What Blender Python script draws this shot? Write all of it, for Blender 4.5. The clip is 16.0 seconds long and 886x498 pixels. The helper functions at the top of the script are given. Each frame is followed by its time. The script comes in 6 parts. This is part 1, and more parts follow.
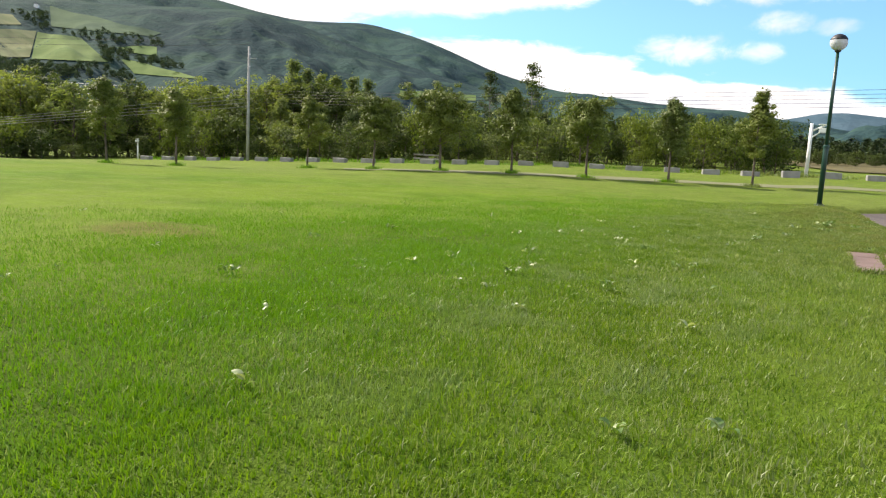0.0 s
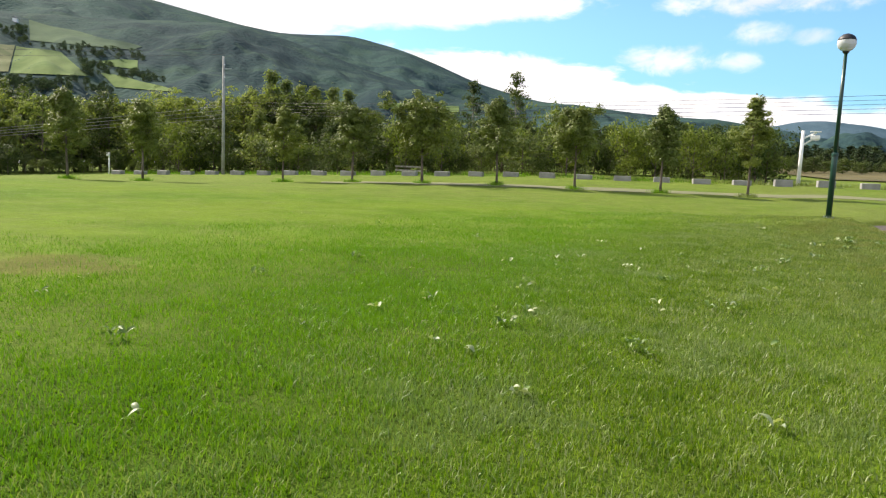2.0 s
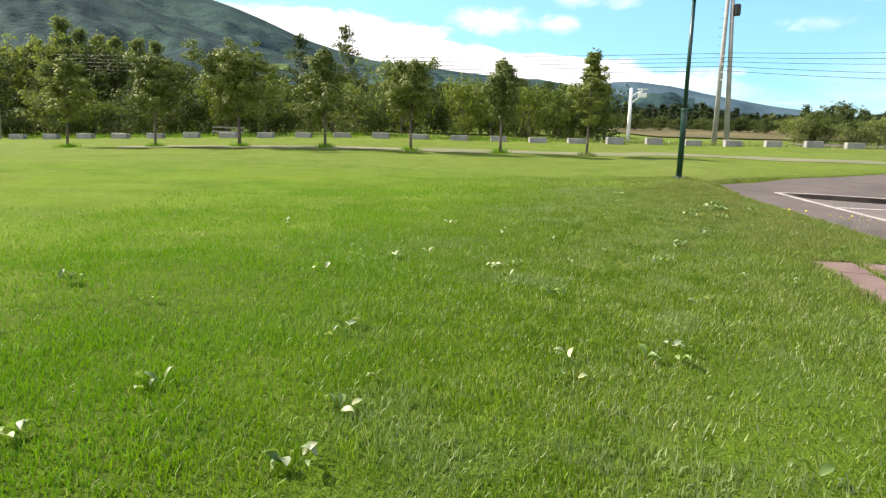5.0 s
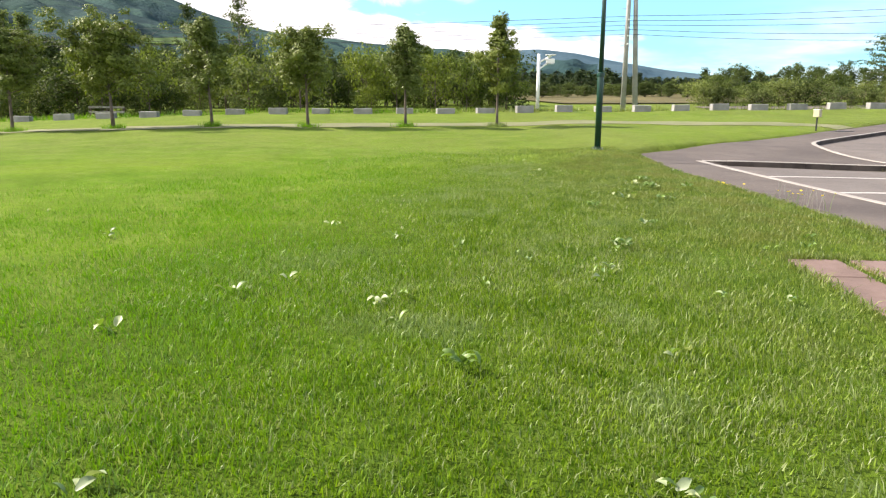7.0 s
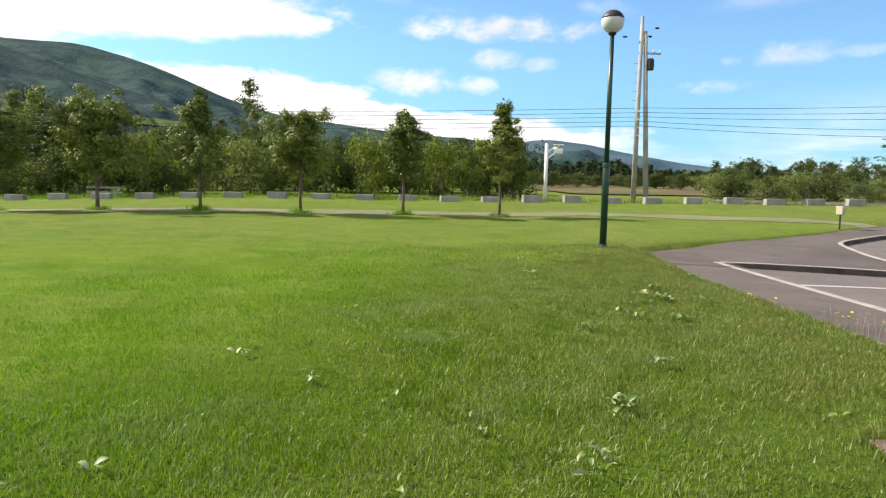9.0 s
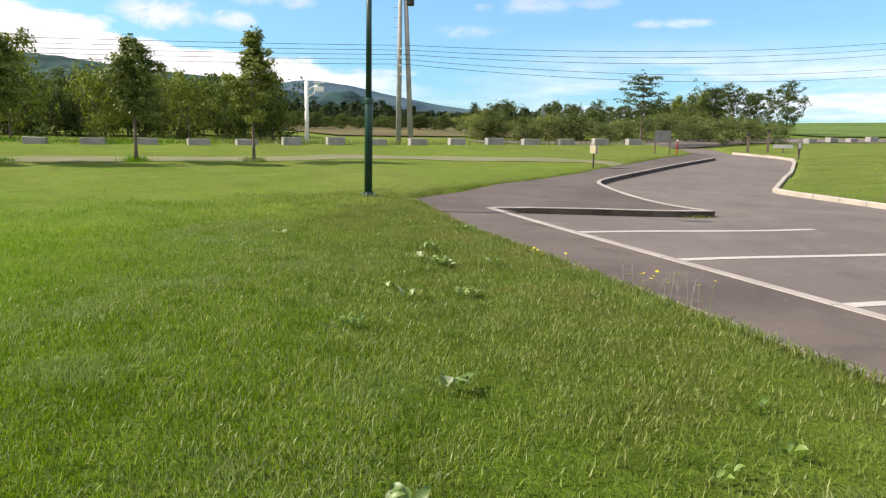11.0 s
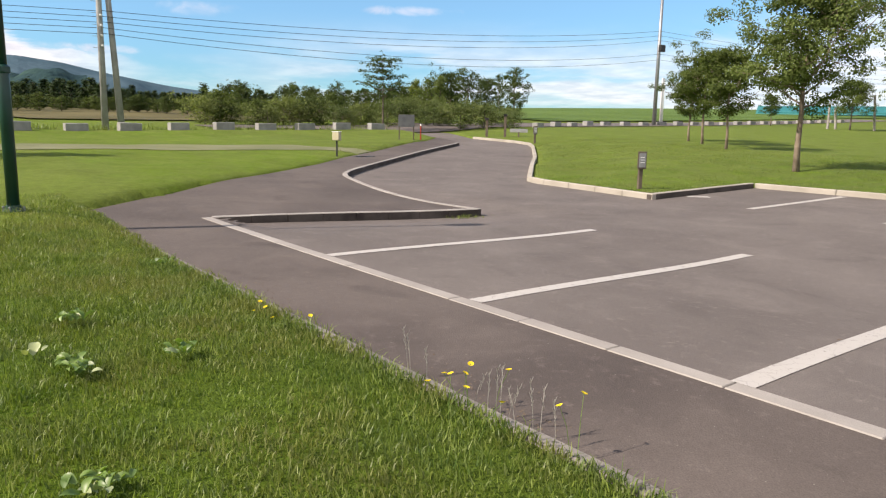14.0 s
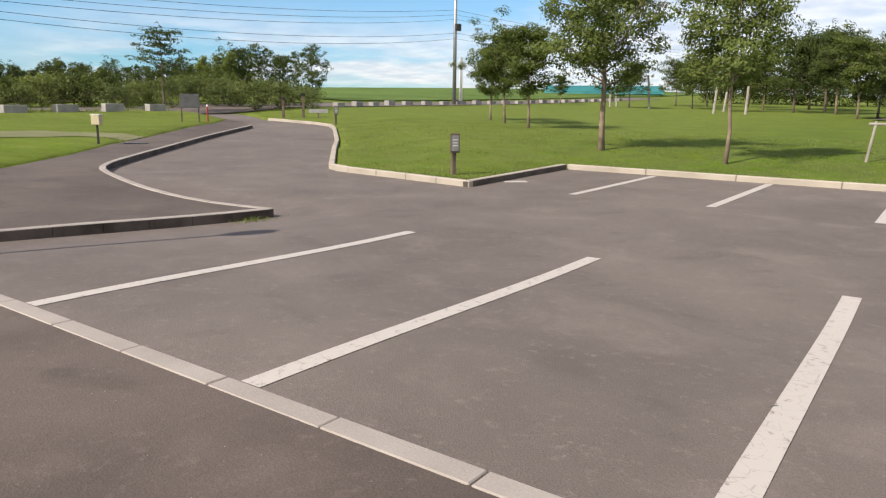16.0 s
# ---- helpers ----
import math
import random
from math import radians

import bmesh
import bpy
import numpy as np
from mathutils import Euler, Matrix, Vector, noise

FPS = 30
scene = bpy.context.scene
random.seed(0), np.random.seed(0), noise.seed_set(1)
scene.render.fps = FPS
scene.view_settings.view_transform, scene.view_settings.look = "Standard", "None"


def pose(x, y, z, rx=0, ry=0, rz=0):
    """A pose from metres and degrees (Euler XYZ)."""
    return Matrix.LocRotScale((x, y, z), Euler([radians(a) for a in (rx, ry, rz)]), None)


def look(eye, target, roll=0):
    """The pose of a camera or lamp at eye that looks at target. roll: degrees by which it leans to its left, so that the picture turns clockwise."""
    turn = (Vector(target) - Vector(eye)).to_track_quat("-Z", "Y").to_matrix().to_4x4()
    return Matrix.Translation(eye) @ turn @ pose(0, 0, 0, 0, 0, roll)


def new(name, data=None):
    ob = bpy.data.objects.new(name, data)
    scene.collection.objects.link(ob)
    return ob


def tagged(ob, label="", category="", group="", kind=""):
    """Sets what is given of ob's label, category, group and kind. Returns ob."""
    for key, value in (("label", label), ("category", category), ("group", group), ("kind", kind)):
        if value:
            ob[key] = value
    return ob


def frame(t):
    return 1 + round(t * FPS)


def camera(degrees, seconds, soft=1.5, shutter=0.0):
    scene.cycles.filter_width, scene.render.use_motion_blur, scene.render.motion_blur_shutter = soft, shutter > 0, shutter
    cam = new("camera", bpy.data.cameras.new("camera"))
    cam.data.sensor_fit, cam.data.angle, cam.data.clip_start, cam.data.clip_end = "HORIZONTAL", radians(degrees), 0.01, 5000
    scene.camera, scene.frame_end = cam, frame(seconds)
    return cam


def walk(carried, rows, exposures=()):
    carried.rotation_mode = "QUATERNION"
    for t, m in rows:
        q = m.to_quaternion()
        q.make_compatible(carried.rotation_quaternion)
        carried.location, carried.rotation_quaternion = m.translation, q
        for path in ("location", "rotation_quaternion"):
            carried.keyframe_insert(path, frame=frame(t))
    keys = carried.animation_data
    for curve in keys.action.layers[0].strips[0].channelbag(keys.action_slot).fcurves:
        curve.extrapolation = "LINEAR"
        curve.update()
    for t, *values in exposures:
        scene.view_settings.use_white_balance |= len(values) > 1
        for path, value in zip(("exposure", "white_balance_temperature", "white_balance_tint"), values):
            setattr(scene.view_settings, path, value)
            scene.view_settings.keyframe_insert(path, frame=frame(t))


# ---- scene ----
cam = camera(63.72, 16.0, 1.25)
PATH = [
    (0, (22.782, -5.279, 1.332), (13.528, -8.825, -0.007), 3.00),
    (0.5, (22.362, -5.364, 1.364), (13.359, -9.412, -0.235), 3.74),
    (1, (21.968, -5.584, 1.383), (12.575, -8.895, 0.480), 5.72),
    (1.5, (21.526, -5.709, 1.360), (12.166, -9.072, 0.316), 4.06),
    (2, (21.131, -5.817, 1.366), (11.787, -9.180, 0.188), 2.45),
    (2.5, (20.649, -6.010, 1.384), (11.188, -8.850, -0.170), 3.25),
    (3, (20.146, -6.107, 1.368), (10.629, -8.699, -0.275), 3.45),
    (3.5, (19.704, -6.206, 1.372), (10.157, -8.733, -0.202), 2.93),
    (4, (19.211, -6.354, 1.380), (9.585, -8.372, -0.426), 2.28),
    (4.2, (19.007, -6.376, 1.370), (9.330, -8.063, -0.506), 2.15),
    (6.3, (16.874, -6.370, 1.364), (7.002, -7.012, -0.091), 1.10),
    (6.5, (16.671, -6.352, 1.343), (6.805, -6.778, -0.233), 0.72),
    (7, (16.171, -6.261, 1.396), (6.372, -6.217, -0.600), 0.30),
    (7.5, (15.749, -6.028, 1.409), (5.840, -6.268, 0.087), -0.54),
    (8, (15.360, -5.922, 1.414), (5.471, -6.273, -0.029), 0.15),
    (8.5, (14.814, -5.870, 1.448), (4.914, -5.447, 0.104), 3.52),
    (9, (14.329, -5.732, 1.470), (4.364, -5.866, 0.646), 1.54),
    (9.5, (13.794, -5.660, 1.442), (3.872, -5.046, 0.359), 0.26),
    (10, (13.200, -5.571, 1.433), (3.442, -3.803, 0.144), 1.12),
    (10.2, (12.997, -5.504, 1.408), (3.317, -3.397, 0.046), 1.26),
    (12.3, (10.966, -4.830, 1.518), (2.092, -0.529, -0.143), 1.17),
    (12.5, (10.770, -4.748, 1.498), (2.069, -0.126, -0.212), 1.44),
    (13, (10.295, -4.454, 1.499), (2.260, 1.200, -0.367), 2.43),
    (13.5, (9.911, -4.082, 1.522), (2.026, 1.860, -0.068), 1.95),
    (14, (9.501, -3.803, 1.501), (1.758, 2.293, -0.195), 1.16),
    (14.5, (9.094, -3.411, 1.496), (1.965, 3.359, -0.331), 1.19),
    (15, (8.701, -2.933, 1.490), (1.807, 4.098, -0.252), 0.15),
    (15.5, (8.288, -2.544, 1.465), (1.733, 4.749, -0.493), -0.03),
    (16, (8.033, -2.274, 1.508), (2.234, 5.643, -0.413), 0.74),
]
EXPOSURE = [(0.0, 0.93, 7050, 15), (1.5, 0.84, 7050, 15), (2.0, 0.9, 7050, 15), (3.0, 1.06, 7050, 15), (3.5, 1.0, 7050, 15), (4.0, 1.22, 7050, 15), (4.4, 1.2, 7050, 15), (6.2, 0.95, 7050, 15), (6.6, 0.98, 7050, 15), (7.0, 1.27, 7050, 15), (7.4, 1.18, 7050, 15), (8.0, 0.98, 7050, 15), (9.5, 0.8, 7050, 16), (12.5, 0.77, 7100, 17), (14.0, 0.60, 7100, 18), (14.5, 0.54, 7100, 18), (15.1, 0.46, 7100, 18), (16.0, 0.48, 7100, 18)]
walk(cam, [(t, look(eye, target, roll)) for t, eye, target, roll in PATH], EXPOSURE)

# ---- world, sun ----
SUN_EL = radians(39.6)
SUN_DIR = Vector((-0.299 * math.cos(SUN_EL), -0.954 * math.cos(SUN_EL), math.sin(SUN_EL)))  # towards the sun
sun_data = bpy.data.lights.new("sun", "SUN")
sun_data.energy, sun_data.angle, sun_data.color = 5.0, radians(0.6), (1.0, 0.95, 0.86)
sun = new("sun", sun_data)
sun.matrix_world = look(SUN_DIR * 50, (0, 0, 0))

world = bpy.data.worlds.new("sky")
scene.world = world
world.use_nodes = True
wn, wl = world.node_tree.nodes, world.node_tree.links
bg = wn["Background"]
sky = wn.new("ShaderNodeTexSky")
sky.sky_type, sky.sun_disc = "NISHITA", False
sky.sun_elevation, sky.sun_rotation = SUN_EL, math.atan2(SUN_DIR.x, SUN_DIR.y)
sky.air_density, sky.dust_density, sky.ozone_density = 1.0, 0.3, 2.0
bg.inputs["Strength"].default_value = 0.095


def math_node(tree, op, a, b=None, c=None, clamp=False):
    n = tree.nodes.new("ShaderNodeMath")
    n.operation, n.use_clamp = op, clamp
    for i, v in enumerate((a, b, c)):
        if v is None:
            continue
        if isinstance(v, (int, float)):
            n.inputs[i].default_value = v
        else:
            tree.links.new(v, n.inputs[i])
    return n.outputs[0]


def ramp_node(tree, fac, lo, hi, a=0.0, b=1.0):
    n = tree.nodes.new("ShaderNodeMapRange")
    n.interpolation_type = "SMOOTHSTEP"
    tree.links.new(fac, n.inputs[0])
    for i, v in zip((1, 2, 3, 4), (lo, hi, a, b)):
        n.inputs[i].default_value = v
    return n.outputs[0]


def noise_node(tree, vec, scale, detail=4.0, rough=0.55, distort=0.0):
    n = tree.nodes.new("ShaderNodeTexNoise")
    n.inputs["Scale"].default_value, n.inputs["Detail"].default_value = scale, detail
    n.inputs["Roughness"].default_value, n.inputs["Distortion"].default_value = rough, distort
    tree.links.new(vec, n.inputs["Vector"])
    return n.outputs["Fac"]


def mix_node(tree, fac, a, b, blend="MIX"):
    n = tree.nodes.new("ShaderNodeMix")
    n.data_type, n.blend_type = "RGBA", blend
    for sock, v in ((n.inputs[0], fac), (n.inputs[6], a), (n.inputs[7], b)):
        if isinstance(v, (int, float)):
            sock.default_value = v
        elif isinstance(v, tuple):
            sock.default_value = (*v, 1.0)
        else:
            tree.links.new(v, sock)
    return n.outputs[2]


# clouds: a white bank low over the hills and loose puffs above it
wt = world.node_tree
geo = wn.new("ShaderNodeTexCoord")
sep = wn.new("ShaderNodeSeparateXYZ")
wl.new(geo.outputs["Generated"], sep.inputs[0])
up = math_node(wt, "MAXIMUM", sep.outputs["Z"], 0.02)
flat = wn.new("ShaderNodeCombineXYZ")
den = math_node(wt, "ADD", up, 0.12)
wl.new(math_node(wt, "DIVIDE", sep.outputs["X"], den), flat.inputs[0])
wl.new(math_node(wt, "DIVIDE", sep.outputs["Y"], den), flat.inputs[1])
puff = noise_node(wt, flat.outputs[0], 1.35, 7.0, 0.52, 0.25)
azim = math_node(wt, "ARCTAN2", sep.outputs["Y"], math_node(wt, "MULTIPLY", sep.outputs["X"], -1.0))  # 0 along -x, grows to +y
edge = math_node(wt, "MINIMUM", math_node(wt, "MULTIPLY_ADD", azim, -0.143, 0.113), 0.160)
billow = wn.new("ShaderNodeMapping")
billow.inputs["Scale"].default_value = (8.0, 8.0, 24.0)
wl.new(geo.outputs["Generated"], billow.inputs["Vector"])
wisp = math_node(wt, "SUBTRACT", noise_node(wt, billow.outputs[0], 1.0, 7.0, 0.6, 0.3), 0.5)
ragged = math_node(wt, "MULTIPLY_ADD", wisp, 0.07, edge)
bank = ramp_node(wt, math_node(wt, "SUBTRACT", ragged, sep.outputs["Z"]), -0.004, 0.010)
bank = math_node(wt, "MULTIPLY", bank, math_node(wt, "MULTIPLY", ramp_node(wt, azim, -1.5, -0.9), ramp_node(wt, azim, 0.34, 0.10)))
# a higher deck over the mountain, with clear sky below it
deck = math_node(wt, "MULTIPLY_ADD", math_node(wt, "MAXIMUM", math_node(wt, "ADD", azim, 0.44), 0.0), 0.10, 0.176)
deck = math_node(wt, "SUBTRACT", math_node(wt, "MULTIPLY_ADD", wisp, 0.05, sep.outputs["Z"]), deck)
left = math_node(wt, "MULTIPLY_ADD", wisp, 0.5, math_node(wt, "MULTIPLY", azim, -1.0))
bank = math_node(wt, "MAXIMUM", bank, math_node(wt, "MULTIPLY", ramp_node(wt, left, 0.12, 0.26), ramp_node(wt, deck, -0.004, 0.012)))
bank = math_node(wt, "MAXIMUM", bank, math_node(wt, "MULTIPLY", ramp_node(wt, left, 0.46, 0.60), ramp_node(wt, sep.outputs["Z"], 0.10, 0.15)))
puffs = math_node(wt, "MULTIPLY", math_node(wt, "MULTIPLY", ramp_node(wt, puff, 0.53, 0.70), 0.9), ramp_node(wt, sep.outputs["Z"], 0.22, 0.27))
# loose puffs: azimuth and height of their middles, and half their size, in radians
curl = wn.new("ShaderNodeMapping")
curl.inputs["Scale"].default_value = (22.0, 22.0, 34.0)
wl.new(geo.outputs["Generated"], curl.inputs["Vector"])
curl = math_node(wt, "SUBTRACT", noise_node(wt, curl.outputs[0], 1.0, 6.0, 0.58, 0.4), 0.5)
for pa, pz, wa, wz, thick in ((-0.051, 0.149, 0.062, 0.018, 0.72), (0.035, 0.142, 0.032, 0.012, 0.48), (0.054, 0.178, 0.036, 0.014, 0.5), (0.108, 0.172, 0.028, 0.009, 0.38), (0.046, 0.216, 0.13, 0.018, 0.58),
                              (0.434, 0.178, 0.050, 0.017, 0.36), (0.503, 0.177, 0.045, 0.007, 0.25), (0.358, 0.173, 0.014, 0.008, 0.38), (0.347, 0.141, 0.045, 0.009, 0.36), (0.19, 0.085, 0.09, 0.006, 0.5), (0.62, 0.150, 0.06, 0.006, 0.4)):
    du = math_node(wt, "MULTIPLY", math_node(wt, "SUBTRACT", azim, pa), 1.0 / wa)
    dv = math_node(wt, "MULTIPLY", math_node(wt, "SUBTRACT", sep.outputs["Z"], pz), 1.0 / wz)
    dd = math_node(wt, "ADD", math_node(wt, "MULTIPLY", du, du), math_node(wt, "MULTIPLY", dv, dv))
    dd = math_node(wt, "MULTIPLY_ADD", curl, -4.5, dd)
    puffs = math_node(wt, "MAXIMUM", puffs, math_node(wt, "MULTIPLY", ramp_node(wt, dd, 1.4, -0.7), thick))
stretch = wn.new("ShaderNodeMapping")
stretch.inputs["Scale"].default_value = (3.0, 3.0, 26.0)
wl.new(geo.outputs["Generated"], stretch.inputs["Vector"])
streak = noise_node(wt, stretch.outputs[0], 1.0, 6.0, 0.55, 0.3)
low = math_node(wt, "MULTIPLY", ramp_node(wt, streak, 0.46, 0.66), ramp_node(wt, sep.outputs["Z"], 0.13, 0.02))
veil = math_node(wt, "MULTIPLY", ramp_node(wt, streak, 0.36, 0.56), ramp_node(wt, sep.outputs["Z"], 0.15, 0.05))
veil = math_node(wt, "MULTIPLY", veil, ramp_node(wt, azim, 0.30, 0.60))
over = math_node(wt, "MULTIPLY_ADD", math_node(wt, "SUBTRACT", puff, 0.5), 0.35, math_node(wt, "MULTIPLY_ADD", azim, 0.5, -0.40))
over = math_node(wt, "MULTIPLY", ramp_node(wt, math_node(wt, "SUBTRACT", over, sep.outputs["Z"]), -0.05, 0.10), ramp_node(wt, azim, 0.75, 1.0))
low = math_node(wt, "MAXIMUM", low, math_node(wt, "MULTIPLY", math_node(wt, "MAXIMUM", veil, over), 1.9))
cover = math_node(wt, "MAXIMUM", math_node(wt, "MAXIMUM", bank, puffs), math_node(wt, "MULTIPLY", low, 0.36))
shade = noise_node(wt, flat.outputs[0], 4.0, 5.0)
cloud_col = mix_node(wt, ramp_node(wt, shade, 0.3, 0.7), (5.6, 6.0, 6.8), (8.6, 8.6, 8.6))
deep = mix_node(wt, 1.0, sky.outputs["Color"], (0.72, 1.08, 1.27), "MULTIPLY")
haze = mix_node(wt, ramp_node(wt, sep.outputs["Z"], 0.0, 0.22), (0.58, 0.74, 0.88), (1.0, 1.0, 1.0))
deep = mix_node(wt, 1.0, deep, haze, "MULTIPLY")
thin = math_node(wt, "MULTIPLY", puffs, ramp_node(wt, cover, 0.75, 0.35))
cloud_col = mix_node(wt, thin, cloud_col, (9.8, 7.7, 8.0))
wl.new(mix_node(wt, cover, deep, cloud_col), bg.inputs["Color"])


# ---- materials ----
def material(name, rough=0.8, metal=0.0, spec=0.3):
    m = bpy.data.materials.new(name)
    m.use_nodes = True
    t = m.node_tree
    b = t.nodes["Principled BSDF"]
    b.inputs["Roughness"].default_value, b.inputs["Metallic"].default_value = rough, metal
    b.inputs["Specular IOR Level"].default_value = spec
    return m, t, b


def place_node(t):
    return t.nodes.new("ShaderNodeNewGeometry").outputs["Position"]


def bump(t, b, height, strength, dist):
    n = t.nodes.new("ShaderNodeBump")
    n.inputs["Strength"].default_value, n.inputs["Distance"].default_value = strength, dist
    t.links.new(height, n.inputs["Height"])
    t.links.new(n.outputs[0], b.inputs["Normal"])


def two_tone(name, a, b_col, big, fine, rough=0.8, metal=0.0, spec=0.3, strength=0.3, dist=0.01, fleck=0.35, local=False):
    """Colour that drifts at a large scale and is grained at a fine one, with relief."""
    m, t, b = material(name, rough, metal, spec)
    pos = t.nodes.new("ShaderNodeTexCoord").outputs["Object"] if local else place_node(t)
    n1, n2 = noise_node(t, pos, big, 5.0), noise_node(t, pos, fine, 3.0, 0.7)
    col = mix_node(t, ramp_node(t, n1, 0.3, 0.7), a, b_col)
    grain = math_node(t, "MULTIPLY_ADD", n2, fleck, 1.0 - fleck * 0.5)
    g = t.nodes.new("ShaderNodeCombineColor")
    for i in range(3):
        t.links.new(grain, g.inputs[i])
    t.links.new(mix_node(t, 1.0, col, g.outputs[0], "MULTIPLY"), b.inputs["Base Color"])
    bump(t, b, n2, strength, dist)
    return m


def leafy(name, dark, light, rough=0.7, trans=0.35, spec=0.15, drift=0.55):
    """Leaves and blades: a colour for each one, some light let through."""
    m, t, b = material(name, rough, 0.0, spec)
    g = t.nodes.new("ShaderNodeNewGeometry")
    r1 = g.outputs["Random Per Island"]
    big = noise_node(t, g.outputs["Position"], drift, 3.0)
    f = math_node(t, "MULTIPLY_ADD", big, 0.8, math_node(t, "MULTIPLY_ADD", r1, 0.5, -0.15), clamp=True)
    own = t.nodes.new("ShaderNodeObjectInfo").outputs["Random"]
    tone = mix_node(t, own, (0.74, 0.79, 0.82), (1.18, 1.14, 0.95))
    col = mix_node(t, 1.0, mix_node(t, f, dark, light), tone, "MULTIPLY")
    t.links.new(col, b.inputs["Base Color"])
    tr = t.nodes.new("ShaderNodeBsdfTranslucent")
    warm = mix_node(t, 1.0, col, (1.25, 1.3, 0.55), "MULTIPLY")
    t.links.new(warm, tr.inputs["Color"])
    mx = t.nodes.new("ShaderNodeMixShader")
    mx.inputs[0].default_value = trans
    t.links.new(b.outputs[0], mx.inputs[1])
    t.links.new(tr.outputs[0], mx.inputs[2])
    t.links.new(mx.outputs[0], t.nodes["Material Output"].inputs["Surface"])
    return m


def blade_material():
    """Grass blades: green, some strawy, in drifting patches."""
    m, t, b = material("grass_blade", 0.45, 0.0, 0.3)
    g = t.nodes.new("ShaderNodeNewGeometry")
    r1, pos = g.outputs["Random Per Island"], g.outputs["Position"]
    patch, clump = noise_node(t, pos, 0.5, 4.0), noise_node(t, pos, 3.2, 3.0, 0.6)
    f = math_node(t, "MULTIPLY_ADD", clump, 1.1, math_node(t, "MULTIPLY_ADD", r1, 0.9, -0.52), clamp=True)
    col = mix_node(t, f, (0.046, 0.112, 0.004), (0.186, 0.280, 0.018))
    sy = t.nodes.new("ShaderNodeSeparateXYZ")
    t.links.new(pos, sy.inputs[0])
    col = mix_node(t, math_node(t, "MULTIPLY", ramp_node(t, sy.outputs[1], -5.5, -8.5), 0.62), col, (0.094, 0.245, 0.006))
    side = math_node(t, "MULTIPLY", ramp_node(t, sy.outputs[1], -7.8, -4.5), 0.42)
    pale = math_node(t, "ADD", math_node(t, "MULTIPLY_ADD", ramp_node(t, patch, 0.42, 0.68), 0.22, 0.02), math_node(t, "MULTIPLY", side, ramp_node(t, clump, 0.3, 0.6)))
    straw = math_node(t, "LESS_THAN", math_node(t, "FRACT", math_node(t, "MULTIPLY", r1, 37.0)), pale)
    col = mix_node(t, math_node(t, "MULTIPLY", straw, 0.8), col, (0.225, 0.262, 0.130))
    fescue = noise_node(t, pos, 1.1, 3.0)
    col = mix_node(t, math_node(t, "MULTIPLY", math_node(t, "MULTIPLY", ramp_node(t, fescue, 0.52, 0.62), ramp_node(t, sy.outputs[1], -8.6, -6.4)), 0.5), col, (0.180, 0.242, 0.112))
    verge = math_node(t, "MULTIPLY", ramp_node(t, sy.outputs[1], -5.2, -3.4), 0.75)
    col = mix_node(t, verge, col, mix_node(t, f, (0.048, 0.096, 0.013), (0.225, 0.282, 0.072)))
    dry = math_node(t, "MULTIPLY", ramp_node(t, sy.outputs[1], -5.0, -2.4), ramp_node(t, noise_node(t, pos, 1.7, 4.0, 0.6), 0.42, 0.62))
    col = mix_node(t, math_node(t, "MULTIPLY", dry, 0.48), col, (0.190, 0.182, 0.064))
    t.links.new(col, b.inputs["Base Color"])
    tr = t.nodes.new("ShaderNodeBsdfTranslucent")
    t.links.new(mix_node(t, 1.0, col, (1.15, 1.2, 0.5), "MULTIPLY"), tr.inputs["Color"])
    mx = t.nodes.new("ShaderNodeMixShader")
    mx.inputs[0].default_value = 0.35
    t.links.new(b.outputs[0], mx.inputs[1])
    t.links.new(tr.outputs[0], mx.inputs[2])
    t.links.new(mx.outputs[0], t.nodes["Material Output"].inputs["Surface"])
    return m


